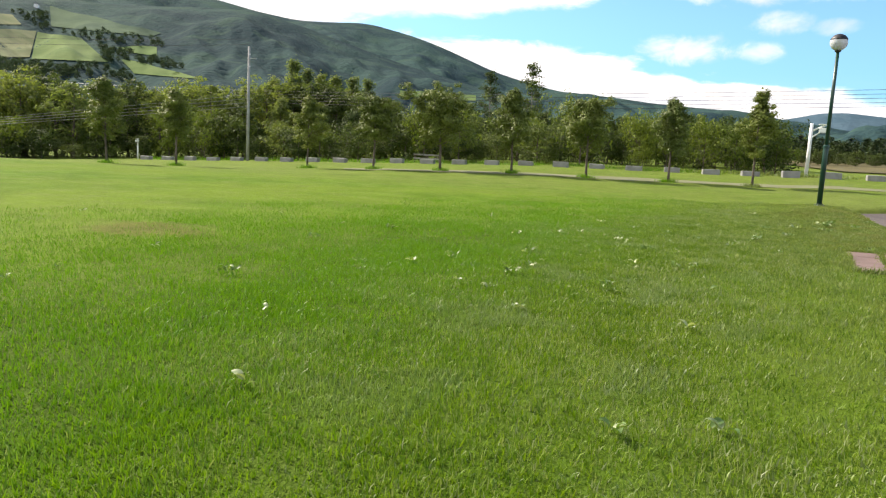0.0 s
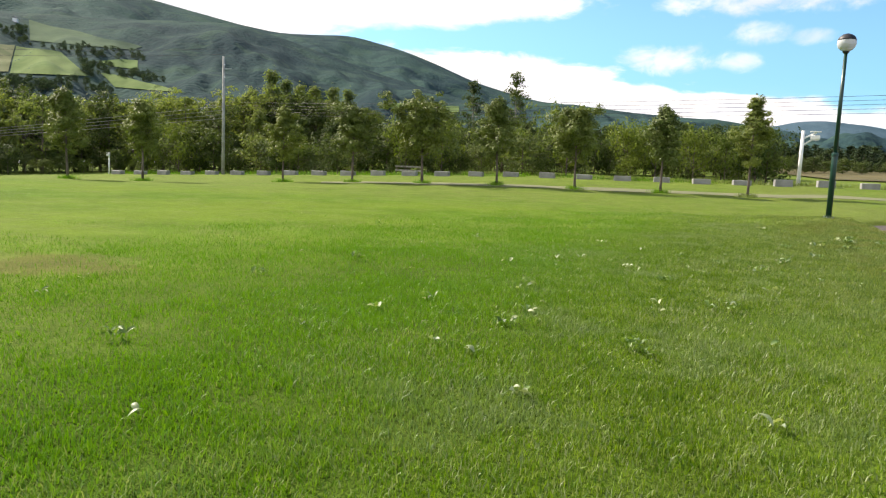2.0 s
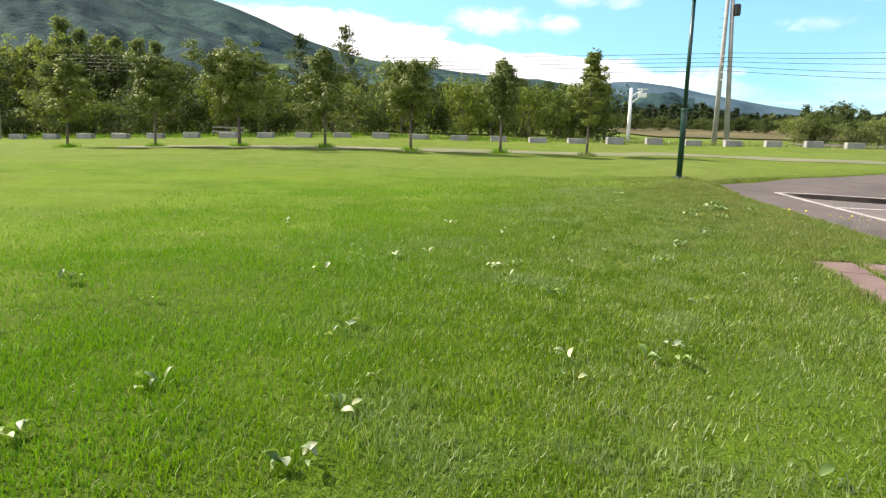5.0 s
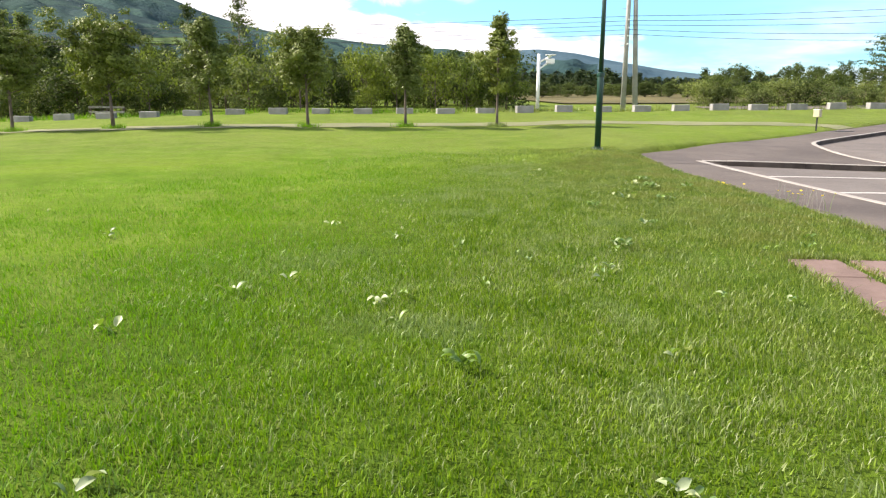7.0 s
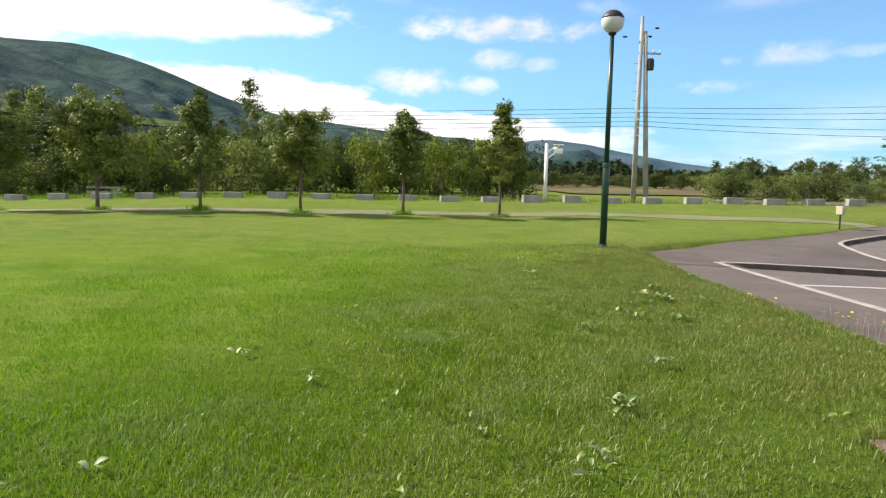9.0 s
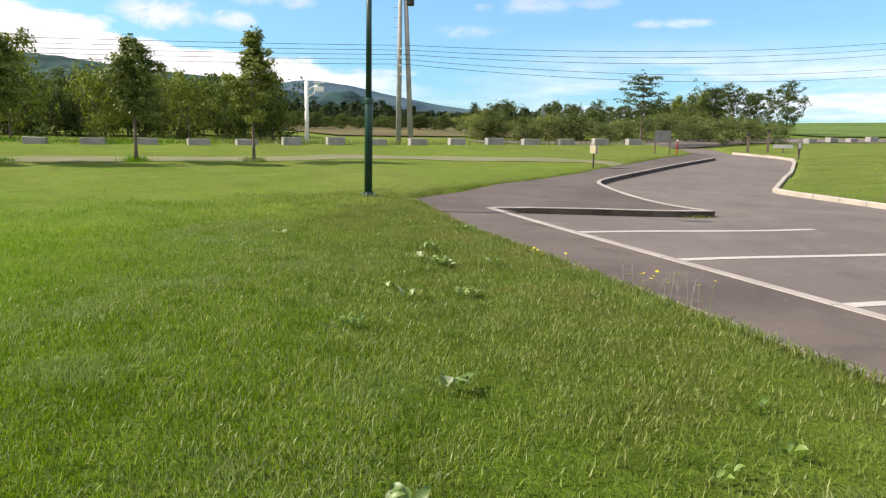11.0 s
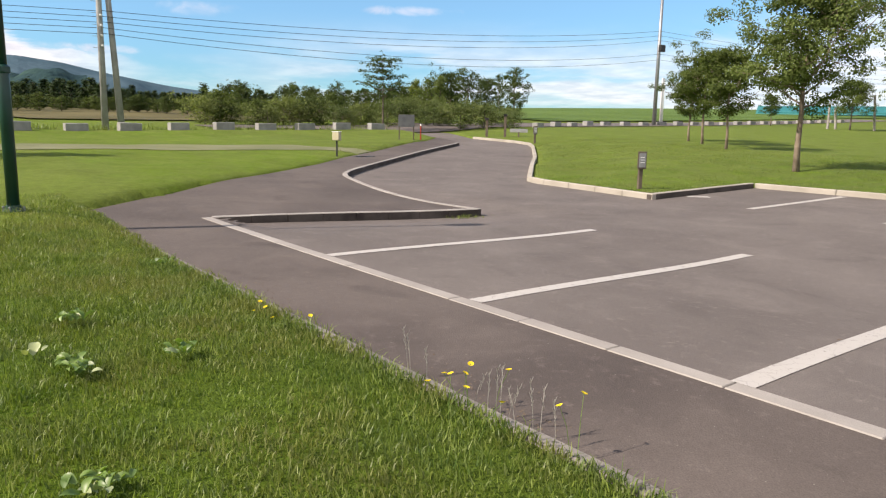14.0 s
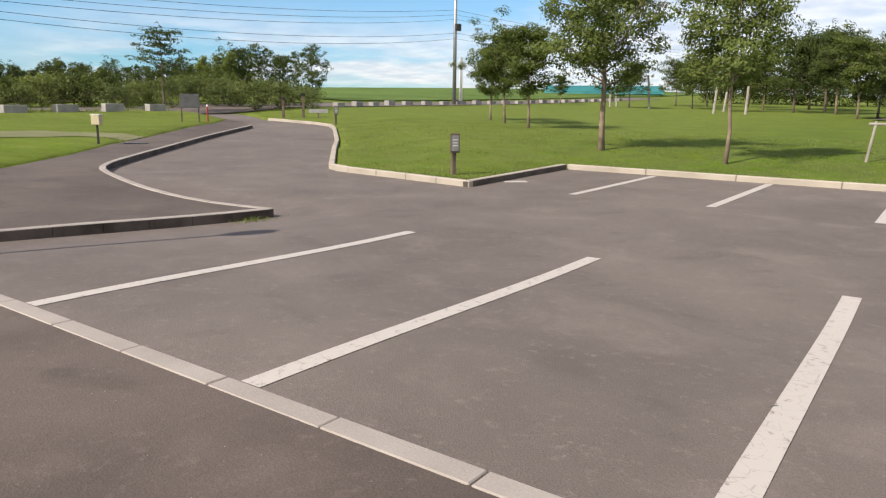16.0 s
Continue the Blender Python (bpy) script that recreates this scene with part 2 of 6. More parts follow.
def lawn_material():
    m, t, b = material("lawn", 0.85, 0.0, 0.035)
    pos = place_node(t)
    big, mid = noise_node(t, pos, 0.16, 4.0), noise_node(t, pos, 1.3, 4.0, 0.6)
    fine = noise_node(t, pos, 38.0, 3.0, 0.7)
    sepn = t.nodes.new("ShaderNodeSeparateXYZ")
    t.links.new(pos, sepn.inputs[0])
    col = mix_node(t, ramp_node(t, big, 0.35, 0.66), (0.075, 0.144, 0.008), (0.108, 0.170, 0.014))
    col = mix_node(t, math_node(t, "MULTIPLY", ramp_node(t, mid, 0.42, 0.72), 0.7), col, (0.122, 0.168, 0.030))
    # a worn brown patch and a drier strip beside the tarmac
    dx = math_node(t, "MULTIPLY", math_node(t, "SUBTRACT", sepn.outputs[0], 15.5), 0.85)
    dy = math_node(t, "MULTIPLY", math_node(t, "SUBTRACT", sepn.outputs[1], -12.2), 0.75)
    d2 = math_node(t, "ADD", math_node(t, "MULTIPLY", dx, dx), math_node(t, "MULTIPLY", dy, dy))
    d2 = math_node(t, "MULTIPLY_ADD", math_node(t, "SUBTRACT", mid, 0.5), 1.5, d2)
    bare = ramp_node(t, d2, 0.7, 0.15)
    col = mix_node(t, math_node(t, "MULTIPLY", bare, 0.5), col, (0.116, 0.0816, 0.0340))
    dry = ramp_node(t, math_node(t, "MULTIPLY_ADD", mid, 2.6, sepn.outputs[1]), -3.2, -0.6)
    dry = math_node(t, "MULTIPLY", dry, ramp_node(t, sepn.outputs[1], 0.5, -0.5))
    col = mix_node(t, math_node(t, "MULTIPLY", dry, 0.4), col, (0.116, 0.119, 0.0374))
    # the lawn beyond the car park is of a drier, more olive grass
    far_side = math_node(t, "MULTIPLY", ramp_node(t, sepn.outputs[1], 6.0, 12.0), ramp_node(t, mid, 0.32, 0.62, 0.25, 0.95))
    col = mix_node(t, far_side, col, (0.096, 0.130, 0.034))
    beyond = math_node(t, "MULTIPLY", ramp_node(t, sepn.outputs[0], 4.0, -6.0), ramp_node(t, mid, 0.25, 0.7, 0.35, 0.85))
    col = mix_node(t, beyond, col, (0.122, 0.160, 0.036))
    # darker ground along the middle of the lawn, painted as shade between the blades
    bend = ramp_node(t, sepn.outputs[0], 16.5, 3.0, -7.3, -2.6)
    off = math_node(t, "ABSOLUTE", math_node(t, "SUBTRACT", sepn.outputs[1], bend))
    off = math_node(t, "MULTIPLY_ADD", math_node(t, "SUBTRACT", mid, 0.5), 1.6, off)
    gap_shade = math_node(t, "MULTIPLY", ramp_node(t, off, 6.0, 1.0), ramp_node(t, sepn.outputs[0], -1.0, 4.0))
    col = mix_node(t, math_node(t, "MULTIPLY", gap_shade, 0.75), col, (0.044, 0.078, 0.009))
    tuft, swath = noise_node(t, pos, 7.0, 5.0, 0.65), noise_node(t, pos, 0.75, 5.0, 0.6, 0.6)
    grain = math_node(t, "MULTIPLY_ADD", fine, 1.1, 0.42)
    grain = math_node(t, "MULTIPLY", grain, math_node(t, "MULTIPLY_ADD", tuft, 0.9, 0.55))
    grain = math_node(t, "MULTIPLY", grain, math_node(t, "MULTIPLY_ADD", swath, 0.7, 0.65))
    g = t.nodes.new("ShaderNodeCombineColor")
    for i in range(3):
        t.links.new(grain, g.inputs[i])
    t.links.new(mix_node(t, 1.0, col, g.outputs[0], "MULTIPLY"), b.inputs["Base Color"])
    bump(t, b, fine, 0.9, 0.03)
    return m


def asphalt_material(name, k1, k2):
    m, t, b = material(name, 0.85, 0.0, 0.3)
    pos = place_node(t)
    big, mid = noise_node(t, pos, 0.35, 5.0), noise_node(t, pos, 3.0, 4.0)
    v = t.nodes.new("ShaderNodeTexVoronoi")
    v.inputs["Scale"].default_value = 95.0
    t.links.new(pos, v.inputs["Vector"])
    fine = noise_node(t, pos, 120.0, 2.0, 0.8)
    col = mix_node(t, ramp_node(t, big, 0.3, 0.7), k1, k2)
    col = mix_node(t, math_node(t, "MULTIPLY", ramp_node(t, mid, 0.55, 0.8), 0.35), col, tuple(v * 0.85 for v in k1))
    cloud = noise_node(t, pos, 1.1, 6.0, 0.62, 0.5)
    col = mix_node(t, math_node(t, "MULTIPLY", ramp_node(t, cloud, 0.50, 0.70), 0.5), col, tuple(v * 1.25 for v in k2))
    col = mix_node(t, math_node(t, "MULTIPLY", ramp_node(t, cloud, 0.46, 0.30), 0.5), col, tuple(v * 0.78 for v in k1))
    scuff = noise_node(t, pos, 11.0, 5.0, 0.75)
    col = mix_node(t, math_node(t, "MULTIPLY", ramp_node(t, scuff, 0.54, 0.72), 0.55), col, tuple(v * 1.45 for v in k2))
    oil = noise_node(t, pos, 0.9, 3.0, 0.5)
    col = mix_node(t, math_node(t, "MULTIPLY", ramp_node(t, oil, 0.64, 0.74), 0.4), col, tuple(v * 0.6 for v in k1))
    k = math_node(t, "MULTIPLY_ADD", fine, 1.15, 0.42)
    g = t.nodes.new("ShaderNodeCombineColor")
    for i in range(3):
        t.links.new(k, g.inputs[i])
    t.links.new(mix_node(t, 1.0, col, g.outputs[0], "MULTIPLY"), b.inputs["Base Color"])
    bump(t, b, v.outputs["Distance"], 0.35, 0.004)
    return m


def paint_material():
    m, t, b = material("road_paint", 0.6, 0.0, 0.4)
    pos = place_node(t)
    worn = noise_node(t, pos, 14.0, 6.0, 0.7)
    crack = t.nodes.new("ShaderNodeTexVoronoi")
    crack.feature = "DISTANCE_TO_EDGE"
    crack.inputs["Scale"].default_value = 9.0
    t.links.new(pos, crack.inputs["Vector"])
    c = ramp_node(t, crack.outputs["Distance"], 0.03, 0.0)
    f = math_node(t, "MAXIMUM", ramp_node(t, worn, 0.55, 0.70), math_node(t, "MULTIPLY", math_node(t, "MULTIPLY", c, ramp_node(t, worn, 0.40, 0.55)), 0.5))
    t.links.new(mix_node(t, f, (0.40, 0.38, 0.35), (0.165, 0.145, 0.13)), b.inputs["Base Color"])
    bump(t, b, worn, 0.3, 0.004)
    return m


def forest_material(name, k):
    """A wooded hillside far off: rounded crowns, darker stands and lighter clearings."""
    m, t, b = material(name, 0.95, 0.0, 0.03)
    pos = place_node(t)
    stand, patch, grain = noise_node(t, pos, 0.0028, 5.0, 0.6), noise_node(t, pos, 0.009, 4.0, 0.6, 0.6), noise_node(t, pos, 0.06, 4.0, 0.65)
    v = t.nodes.new("ShaderNodeTexVoronoi")
    v.inputs["Scale"].default_value = 0.085
    t.links.new(pos, v.inputs["Vector"])
    # bluish greens: distance haze is mixed into the forest colours themselves
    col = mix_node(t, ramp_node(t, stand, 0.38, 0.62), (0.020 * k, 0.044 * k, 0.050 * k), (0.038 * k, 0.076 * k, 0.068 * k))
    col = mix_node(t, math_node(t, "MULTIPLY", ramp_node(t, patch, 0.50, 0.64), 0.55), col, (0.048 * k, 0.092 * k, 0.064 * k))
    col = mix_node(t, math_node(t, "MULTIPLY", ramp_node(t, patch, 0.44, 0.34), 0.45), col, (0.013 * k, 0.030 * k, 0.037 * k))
    tone = math_node(t, "MULTIPLY_ADD", grain, 0.7, 0.65)
    g = t.nodes.new("ShaderNodeCombineColor")
    for i in range(3):
        t.links.new(tone, g.inputs[i])
    t.links.new(mix_node(t, 1.0, col, g.outputs[0], "MULTIPLY"), b.inputs["Base Color"])
    bump(t, b, math_node(t, "SUBTRACT", math_node(t, "MULTIPLY", grain, 1.2), v.outputs["Distance"]), 0.55, 5.0)
    return m


M_LAWN, M_PAINT = lawn_material(), paint_material()
M_ASPHALT = asphalt_material("asphalt", (0.101, 0.0865, 0.0785), (0.131, 0.1145, 0.104))
M_WALK = asphalt_material("footway_asphalt", (0.064, 0.052, 0.046), (0.098, 0.081, 0.071))
M_BORDER = two_tone("border_concrete", (0.136, 0.126, 0.112), (0.218, 0.201, 0.18), 1.5, 60, 0.9)
M_KERB = two_tone("kerb_concrete", (0.240, 0.222, 0.202), (0.305, 0.286, 0.262), 1.2, 70, 0.85)
# for kerb sides: shade darkened into the concrete colour, together with grime
M_KERB_SHADED = two_tone("shaded_grimy_kerb", (0.040, 0.032, 0.028), (0.098, 0.082, 0.072), 2.0, 50, 0.9)
M_KERB_PALE = two_tone("kerb_pale", (0.272, 0.252, 0.211), (0.354, 0.326, 0.279), 1.2, 70, 0.85)
M_STONE = two_tone("granite", (0.205, 0.204, 0.198), (0.290, 0.288, 0.278), 2.0, 45, 0.7, strength=0.5)
M_BLADE = blade_material()
M_WEED = leafy("weed_leaf", (0.080, 0.160, 0.022), (0.190, 0.275, 0.085), 0.45, 0.3, 0.5)
M_PALE = leafy("pale_leaf", (0.215, 0.285, 0.130), (0.350, 0.385, 0.250), 0.5, 0.25, 0.5)
M_PETAL = leafy("yellow_petal", (0.75, 0.55, 0.02), (0.85, 0.68, 0.03), 0.6, 0.2)
M_LEAF = leafy("tree_leaf", (0.080, 0.118, 0.038), (0.215, 0.255, 0.088), 0.7, 0.5)
M_LEAF_YOUNG = leafy("young_tree_leaf", (0.056, 0.086, 0.016), (0.205, 0.245, 0.058), 0.55, 0.18, 0.2)
M_LEAF_LAWN = leafy("lawn_tree_leaf", (0.060, 0.095, 0.022), (0.205, 0.245, 0.070), 0.6, 0.30, 0.15)
M_GROVE_LEAF = leafy("grove_leaf", (0.036, 0.060, 0.036), (0.078, 0.110, 0.056), 0.9, 0.15, 0.02)
M_LEAF_DARK = leafy("tree_leaf_dark", (0.026, 0.046, 0.015), (0.104, 0.140, 0.040), 0.7, 0.30)
M_BUSH = leafy("bush_leaf", (0.050, 0.084, 0.014), (0.175, 0.222, 0.042), 0.7, 0.24)
M_BUSH_GREY = leafy("willow_leaf", (0.060, 0.090, 0.030), (0.180, 0.215, 0.082), 0.7, 0.32)
M_CONIFER = leafy("conifer_needle", (0.018, 0.036, 0.016), (0.048, 0.074, 0.028), 0.6, 0.2)
M_BARK = two_tone("bark", (0.0816, 0.0646, 0.0510), (0.15, 0.122, 0.102), 3.0, 40, 0.9, strength=0.8)
M_TRUNK = two_tone("brown_bark", (0.15, 0.115, 0.085), (0.24, 0.19, 0.145), 5.0, 40, 0.9, strength=0.8)
M_BIRCH = two_tone("pale_bark", (0.204, 0.19, 0.17), (0.306, 0.292, 0.265), 4.0, 30, 0.85)
M_GREEN = two_tone("green_enamel", (0.0041, 0.0340, 0.0231), (0.0068, 0.0442, 0.0306), 4.0, 60, 0.35, 0.0, 0.5, 0.08, 0.002, 0.2)
M_CONC = two_tone("pole_concrete", (0.25, 0.25, 0.245), (0.34, 0.34, 0.33), 2.0, 40, 0.8)
M_STEEL = two_tone("galvanised_steel", (0.245, 0.258, 0.272), (0.313, 0.326, 0.34), 4.0, 50, 0.45, 0.7, 0.5, 0.1, 0.002, 0.2)
M_WHITE = two_tone("white_enamel", (0.72, 0.72, 0.72), (0.82, 0.82, 0.81), 3.0, 50, 0.4, 0.0, 0.5, 0.06, 0.002, 0.12)
M_DARK = two_tone("dark_metal", (0.0150, 0.0150, 0.0163), (0.0272, 0.0272, 0.0286), 4.0, 50, 0.5, 0.3, 0.5, 0.1, 0.002)
M_WIRE = two_tone("wire", (0.022, 0.024, 0.026), (0.040, 0.042, 0.044), 2.0, 50, 0.5, 0.3)
M_WIRE_PALE = two_tone("bare_wire", (0.21, 0.215, 0.22), (0.30, 0.30, 0.30), 2.0, 50, 0.4, 0.5)
M_WOOD = two_tone("weathered_wood", (0.0748, 0.0578, 0.0442), (0.129, 0.102, 0.0782), 5.0, 60, 0.85)
M_CREAM = two_tone("cream_board", (0.422, 0.381, 0.258), (0.49, 0.449, 0.313), 4.0, 50, 0.6)
M_GREYBOARD = two_tone("grey_board", (0.204, 0.211, 0.218), (0.258, 0.265, 0.272), 4.0, 50, 0.6)
M_SLATE = two_tone("slate_board", (0.075, 0.080, 0.088), (0.105, 0.110, 0.118), 4.0, 50, 0.6)
M_RED = two_tone("red_paint", (0.286, 0.0340, 0.0204), (0.354, 0.0544, 0.0340), 4.0, 50, 0.5)
M_BRICK = two_tone("red_paving", (0.125, 0.085, 0.072), (0.175, 0.122, 0.106), 3.0, 60, 0.85)
# the spur is a darker copy, the shade on its slope put into the colour
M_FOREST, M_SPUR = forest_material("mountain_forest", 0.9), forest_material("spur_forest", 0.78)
M_HILLDULL = two_tone("hill_meadow", (0.034, 0.066, 0.040), (0.054, 0.092, 0.048), 0.01, 0.08, 0.95, 0, 0.05, 0.3, 3.0, 0.3)
M_HILLGRASS = two_tone("hill_pasture", (0.070, 0.118, 0.036), (0.100, 0.146, 0.048), 0.01, 0.08, 0.95, 0, 0.05, 0.3, 3.0, 0.3)
M_HILLSTRAW = two_tone("hill_stubble", (0.096, 0.122, 0.056), (0.140, 0.152, 0.076), 0.03, 0.08, 0.95, 0, 0.05, 0.3, 3.0, 0.3)
# the blue haze of distance is put into this hill's base colour
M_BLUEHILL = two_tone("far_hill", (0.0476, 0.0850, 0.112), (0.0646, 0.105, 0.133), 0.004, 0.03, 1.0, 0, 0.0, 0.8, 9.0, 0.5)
M_CROP = two_tone("crop_leaf", (0.068, 0.118, 0.024), (0.105, 0.165, 0.040), 0.08, 6.0, 0.8, 0, 0.1, 0.8, 0.2)
M_PLOUGH = two_tone("dry_field", (0.080, 0.074, 0.036), (0.125, 0.110, 0.052), 0.12, 5.0, 0.95, 0, 0.1, 0.6, 0.1, 0.6)
M_PATH = two_tone("trodden_path", (0.118, 0.128, 0.056), (0.160, 0.164, 0.085), 0.5, 30, 0.9)
M_TEAL = two_tone("teal_roof", (0.0204, 0.136, 0.143), (0.0340, 0.177, 0.177), 0.3, 8, 0.4)
M_CAR = two_tone("silver_paint", (0.34, 0.354, 0.367), (0.394, 0.408, 0.422), 2.0, 40, 0.3, 0.4, 0.5, 0.03, 0.001, 0.1)


def glass_material():
    m, t, b = material("lamp_glass", 0.08, 0.0, 0.5)
    b.inputs["Base Color"].default_value = (0.62, 0.64, 0.67, 1)
    b.inputs["Transmission Weight"].default_value = 0.22
    b.inputs["IOR"].default_value = 1.2
    return m


M_GLASS = glass_material()


# ---- helpers for meshes ----
def mesh_np(name, verts, faces, mat, smooth=False):
    """A mesh from arrays: faces all of one size."""
    verts, faces = np.asarray(verts, np.float32), np.asarray(faces, np.int32)
    me = bpy.data.meshes.new(name)
    n, k = faces.shape
    me.vertices.add(len(verts))
    me.vertices.foreach_set("co", verts.ravel())
    me.loops.add(n * k)
    me.loops.foreach_set("vertex_index", faces.ravel())
    me.polygons.add(n)
    me.polygons.foreach_set("loop_start", np.arange(0, n * k, k, dtype=np.int32))
    if smooth:
        me.polygons.foreach_set("use_smooth", np.ones(n, bool))
    me.materials.append(mat)
    me.update(calc_edges=True)
    me.validate()
    return me


def mesh_bm(name, bm, mat, smooth=False):
    me = bpy.data.meshes.new(name)
    bmesh.ops.recalc_face_normals(bm, faces=bm.faces)
    for f in bm.faces:
        f.smooth = smooth
    bm.to_mesh(me)
    bm.free()
    me.materials.append(mat)
    return me


def part(name, bm, mat, parent, label="", smooth=False, at=None):
    """One mesh object under a thing or a part; bm is a bmesh or a ready mesh."""
    me = bm if isinstance(bm, bpy.types.Mesh) else mesh_bm(name, bm, mat, smooth)
    ob = new(name, me)
    ob.parent = parent
    if at is not None:
        ob.matrix_basis = at
    if label:
        tagged(ob, label)
    return ob


def thing(name, at, label, category, group="", kind="", data=None):
    ob = new(name, data)
    if data is None:
        ob.empty_display_size = 0.2
    ob.matrix_basis = at
    return tagged(ob, label, category, group, kind)


def box(bm, x0, x1, y0, y1, z0, z1, bevel=0.0):
    """A box with chamfered long edges."""
    r = bmesh.ops.create_cube(bm, size=1.0, matrix=Matrix.LocRotScale(((x0 + x1) / 2, (y0 + y1) / 2, (z0 + z1) / 2), None, (x1 - x0, y1 - y0, z1 - z0)))
    if bevel:
        es = list({e for v in r["verts"] for e in v.link_edges})
        bmesh.ops.bevel(bm, geom=es, offset=bevel, segments=1, affect="EDGES")
    return bm


def boxed(x0, x1, y0, y1, z0, z1, bevel=0.0):
    return box(bmesh.new(), x0, x1, y0, y1, z0, z1, bevel)


def tube(bm, pts, radii, sides=8):
    """A tube along points, with a radius at each."""
    rings = []
    pts = [Vector(p) for p in pts]
    for i, (p, r) in enumerate(zip(pts, radii)):
        d = (pts[min(i + 1, len(pts) - 1)] - pts[max(i - 1, 0)]).normalized()
        a = d.cross(Vector((0, 1, 0)) if abs(d.y) < 0.9 else Vector((1, 0, 0))).normalized()
        b = d.cross(a)
        rings.append([bm.verts.new(p + (a * math.cos(t) + b * math.sin(t)) * r) for t in [2 * math.pi * k / sides for k in range(sides)]])
    for r0, r1 in zip(rings, rings[1:]):
        for k in range(sides):
            bm.faces.new((r0[k], r0[(k + 1) % sides], r1[(k + 1) % sides], r1[k]))
    bm.faces.new(rings[0][::-1])
    bm.faces.new(rings[-1])
    return bm


def lathe(bm, profile, sides=20):
    """A turned form from (radius, height) pairs."""
    rings = [[bm.verts.new((r * math.cos(2 * math.pi * k / sides), r * math.sin(2 * math.pi * k / sides), z)) for k in range(sides)] for r, z in profile]
    for r0, r1 in zip(rings, rings[1:]):
        for k in range(sides):
            bm.faces.new((r0[k], r0[(k + 1) % sides], r1[(k + 1) % sides], r1[k]))
    bm.faces.new(rings[0][::-1])
    bm.faces.new(rings[-1])
    return bm


# ---- the lie of the land ----
def soft(u, w=2.0):
    return w * np.logaddexp(0, u / w)


def step01(u):
    u = np.clip(u, 0, 1)
    return u * u * (3 - 2 * u)


def flat_base(x, y):
    """Height of the paved level, gutters apart."""
    x, y = np.asarray(x, float), np.asarray(y, float)
    yy, xx = 230 - soft(230 - y, 20), 120 - soft(120 + x, 20)
    far = 0.014 * soft(yy - 62, 8)
    return 0.0314 * soft(xx - 2) + 0.0156 * soft(yy - 7) + far + 0.06 * (1 - step01(y / 4.0)) - 0.041 * soft(-y - 17) * step01((5 - x) / 21)


LOT_Y, WALK_Y = 13.4, -1.45
BACK = [(-2.45, -1.38), (-3.6, -0.26), (-4.85, 1.2), (-6.6, 3.3), (-9.0, 6.1), (-11.2, 8.3), (-13.0, 10.5), (-19.3, 17.5), (-22.7, 20.9), (-27.6, 22.6)]
ISLAND = [(-27.6, 25.6), (-21.2, 22.3), (-17.8, 22.1), (-16.0, 21.5), (-14.3, 20.05), (-9.2, 15.05), (-7.2, 12.9), (-3.9, 9.5), (-3.4, 9.28), (-1.6, 9.2), (0.4, 8.95),
          (0.28, 11.0), (0.17, 13.5), (2.45, 13.5), (4.8, 13.4), (6.9, 13.35), (27.0, LOT_Y)]
PAVED = [(-2.4, WALK_Y)] + BACK + ISLAND + [(27.0, WALK_Y)]
KERB_W, KERB_E = (-0.95, 0.0), (-0.08, 4.5)
CURVE = [KERB_E, (-1.5, 4.28), (-3.1, 4.36), (-4.7, 4.72), (-6.0, 5.18), (-6.95, 5.85), (-8.1, 7.05), (-9.6, 8.75), (-13.0, 12.75), (-16.8, 17.6)]
RAISED = [(-2.45, -1.38), KERB_W] + CURVE + BACK[::-1][1:]


def inside(px, py, poly):
    px, py = np.asarray(px, float), np.asarray(py, float)
    odd = np.zeros(px.shape, bool)
    for (x0, y0), (x1, y1) in zip(poly, poly[1:] + poly[:1]):
        if y0 == y1:
            continue
        odd ^= ((y0 > py) != (y1 > py)) & (px < (x1 - x0) * (py - y0) / (y1 - y0) + x0)
    return odd


def edge_dist(px, py, line):
    px, py = np.asarray(px, float), np.asarray(py, float)
    best = np.full(px.shape, 1e9)
    for (x0, y0), (x1, y1) in zip(line, line[1:]):
        dx, dy = x1 - x0, y1 - y0
        s = np.clip(((px - x0) * dx + (py - y0) * dy) / (dx * dx + dy * dy), 0, 1)
        best = np.minimum(best, np.hypot(px - x0 - s * dx, py - y0 - s * dy))
    return best


def base(x, y):
    """The car park: it falls to a gutter along the raised kerb."""
    x, y = np.asarray(x, float), np.asarray(y, float)
    d = edge_dist(x, y, [KERB_W, KERB_E, CURVE[1], CURVE[2]])
    return flat_base(x, y) - 0.05 * step01((x - 5.6) / 1.6) * np.clip(y / 3.6, 0, 1) * step01((11 - y) / 4) - 0.105 * step01(1 - d / 2.0) * step01(y / 0.4)


def lift_z(x, y):
    """How far the walk behind the kerb is raised."""
    x, y = np.asarray(x, float), np.asarray(y, float)
    return (0.022 + 0.093 * step01((-x - 0.3) / 5)) * step01(y / 2.5) * step01((x + 21) / 4)


def paved_z(x, y):
    """The tarmac: the walk behind the kerb lies a kerb's height above the car park."""
    x, y = np.asarray(x, float), np.asarray(y, float)
    return np.where(inside(x, y, RAISED), flat_base(x, y) + lift_z(x, y), base(x, y))


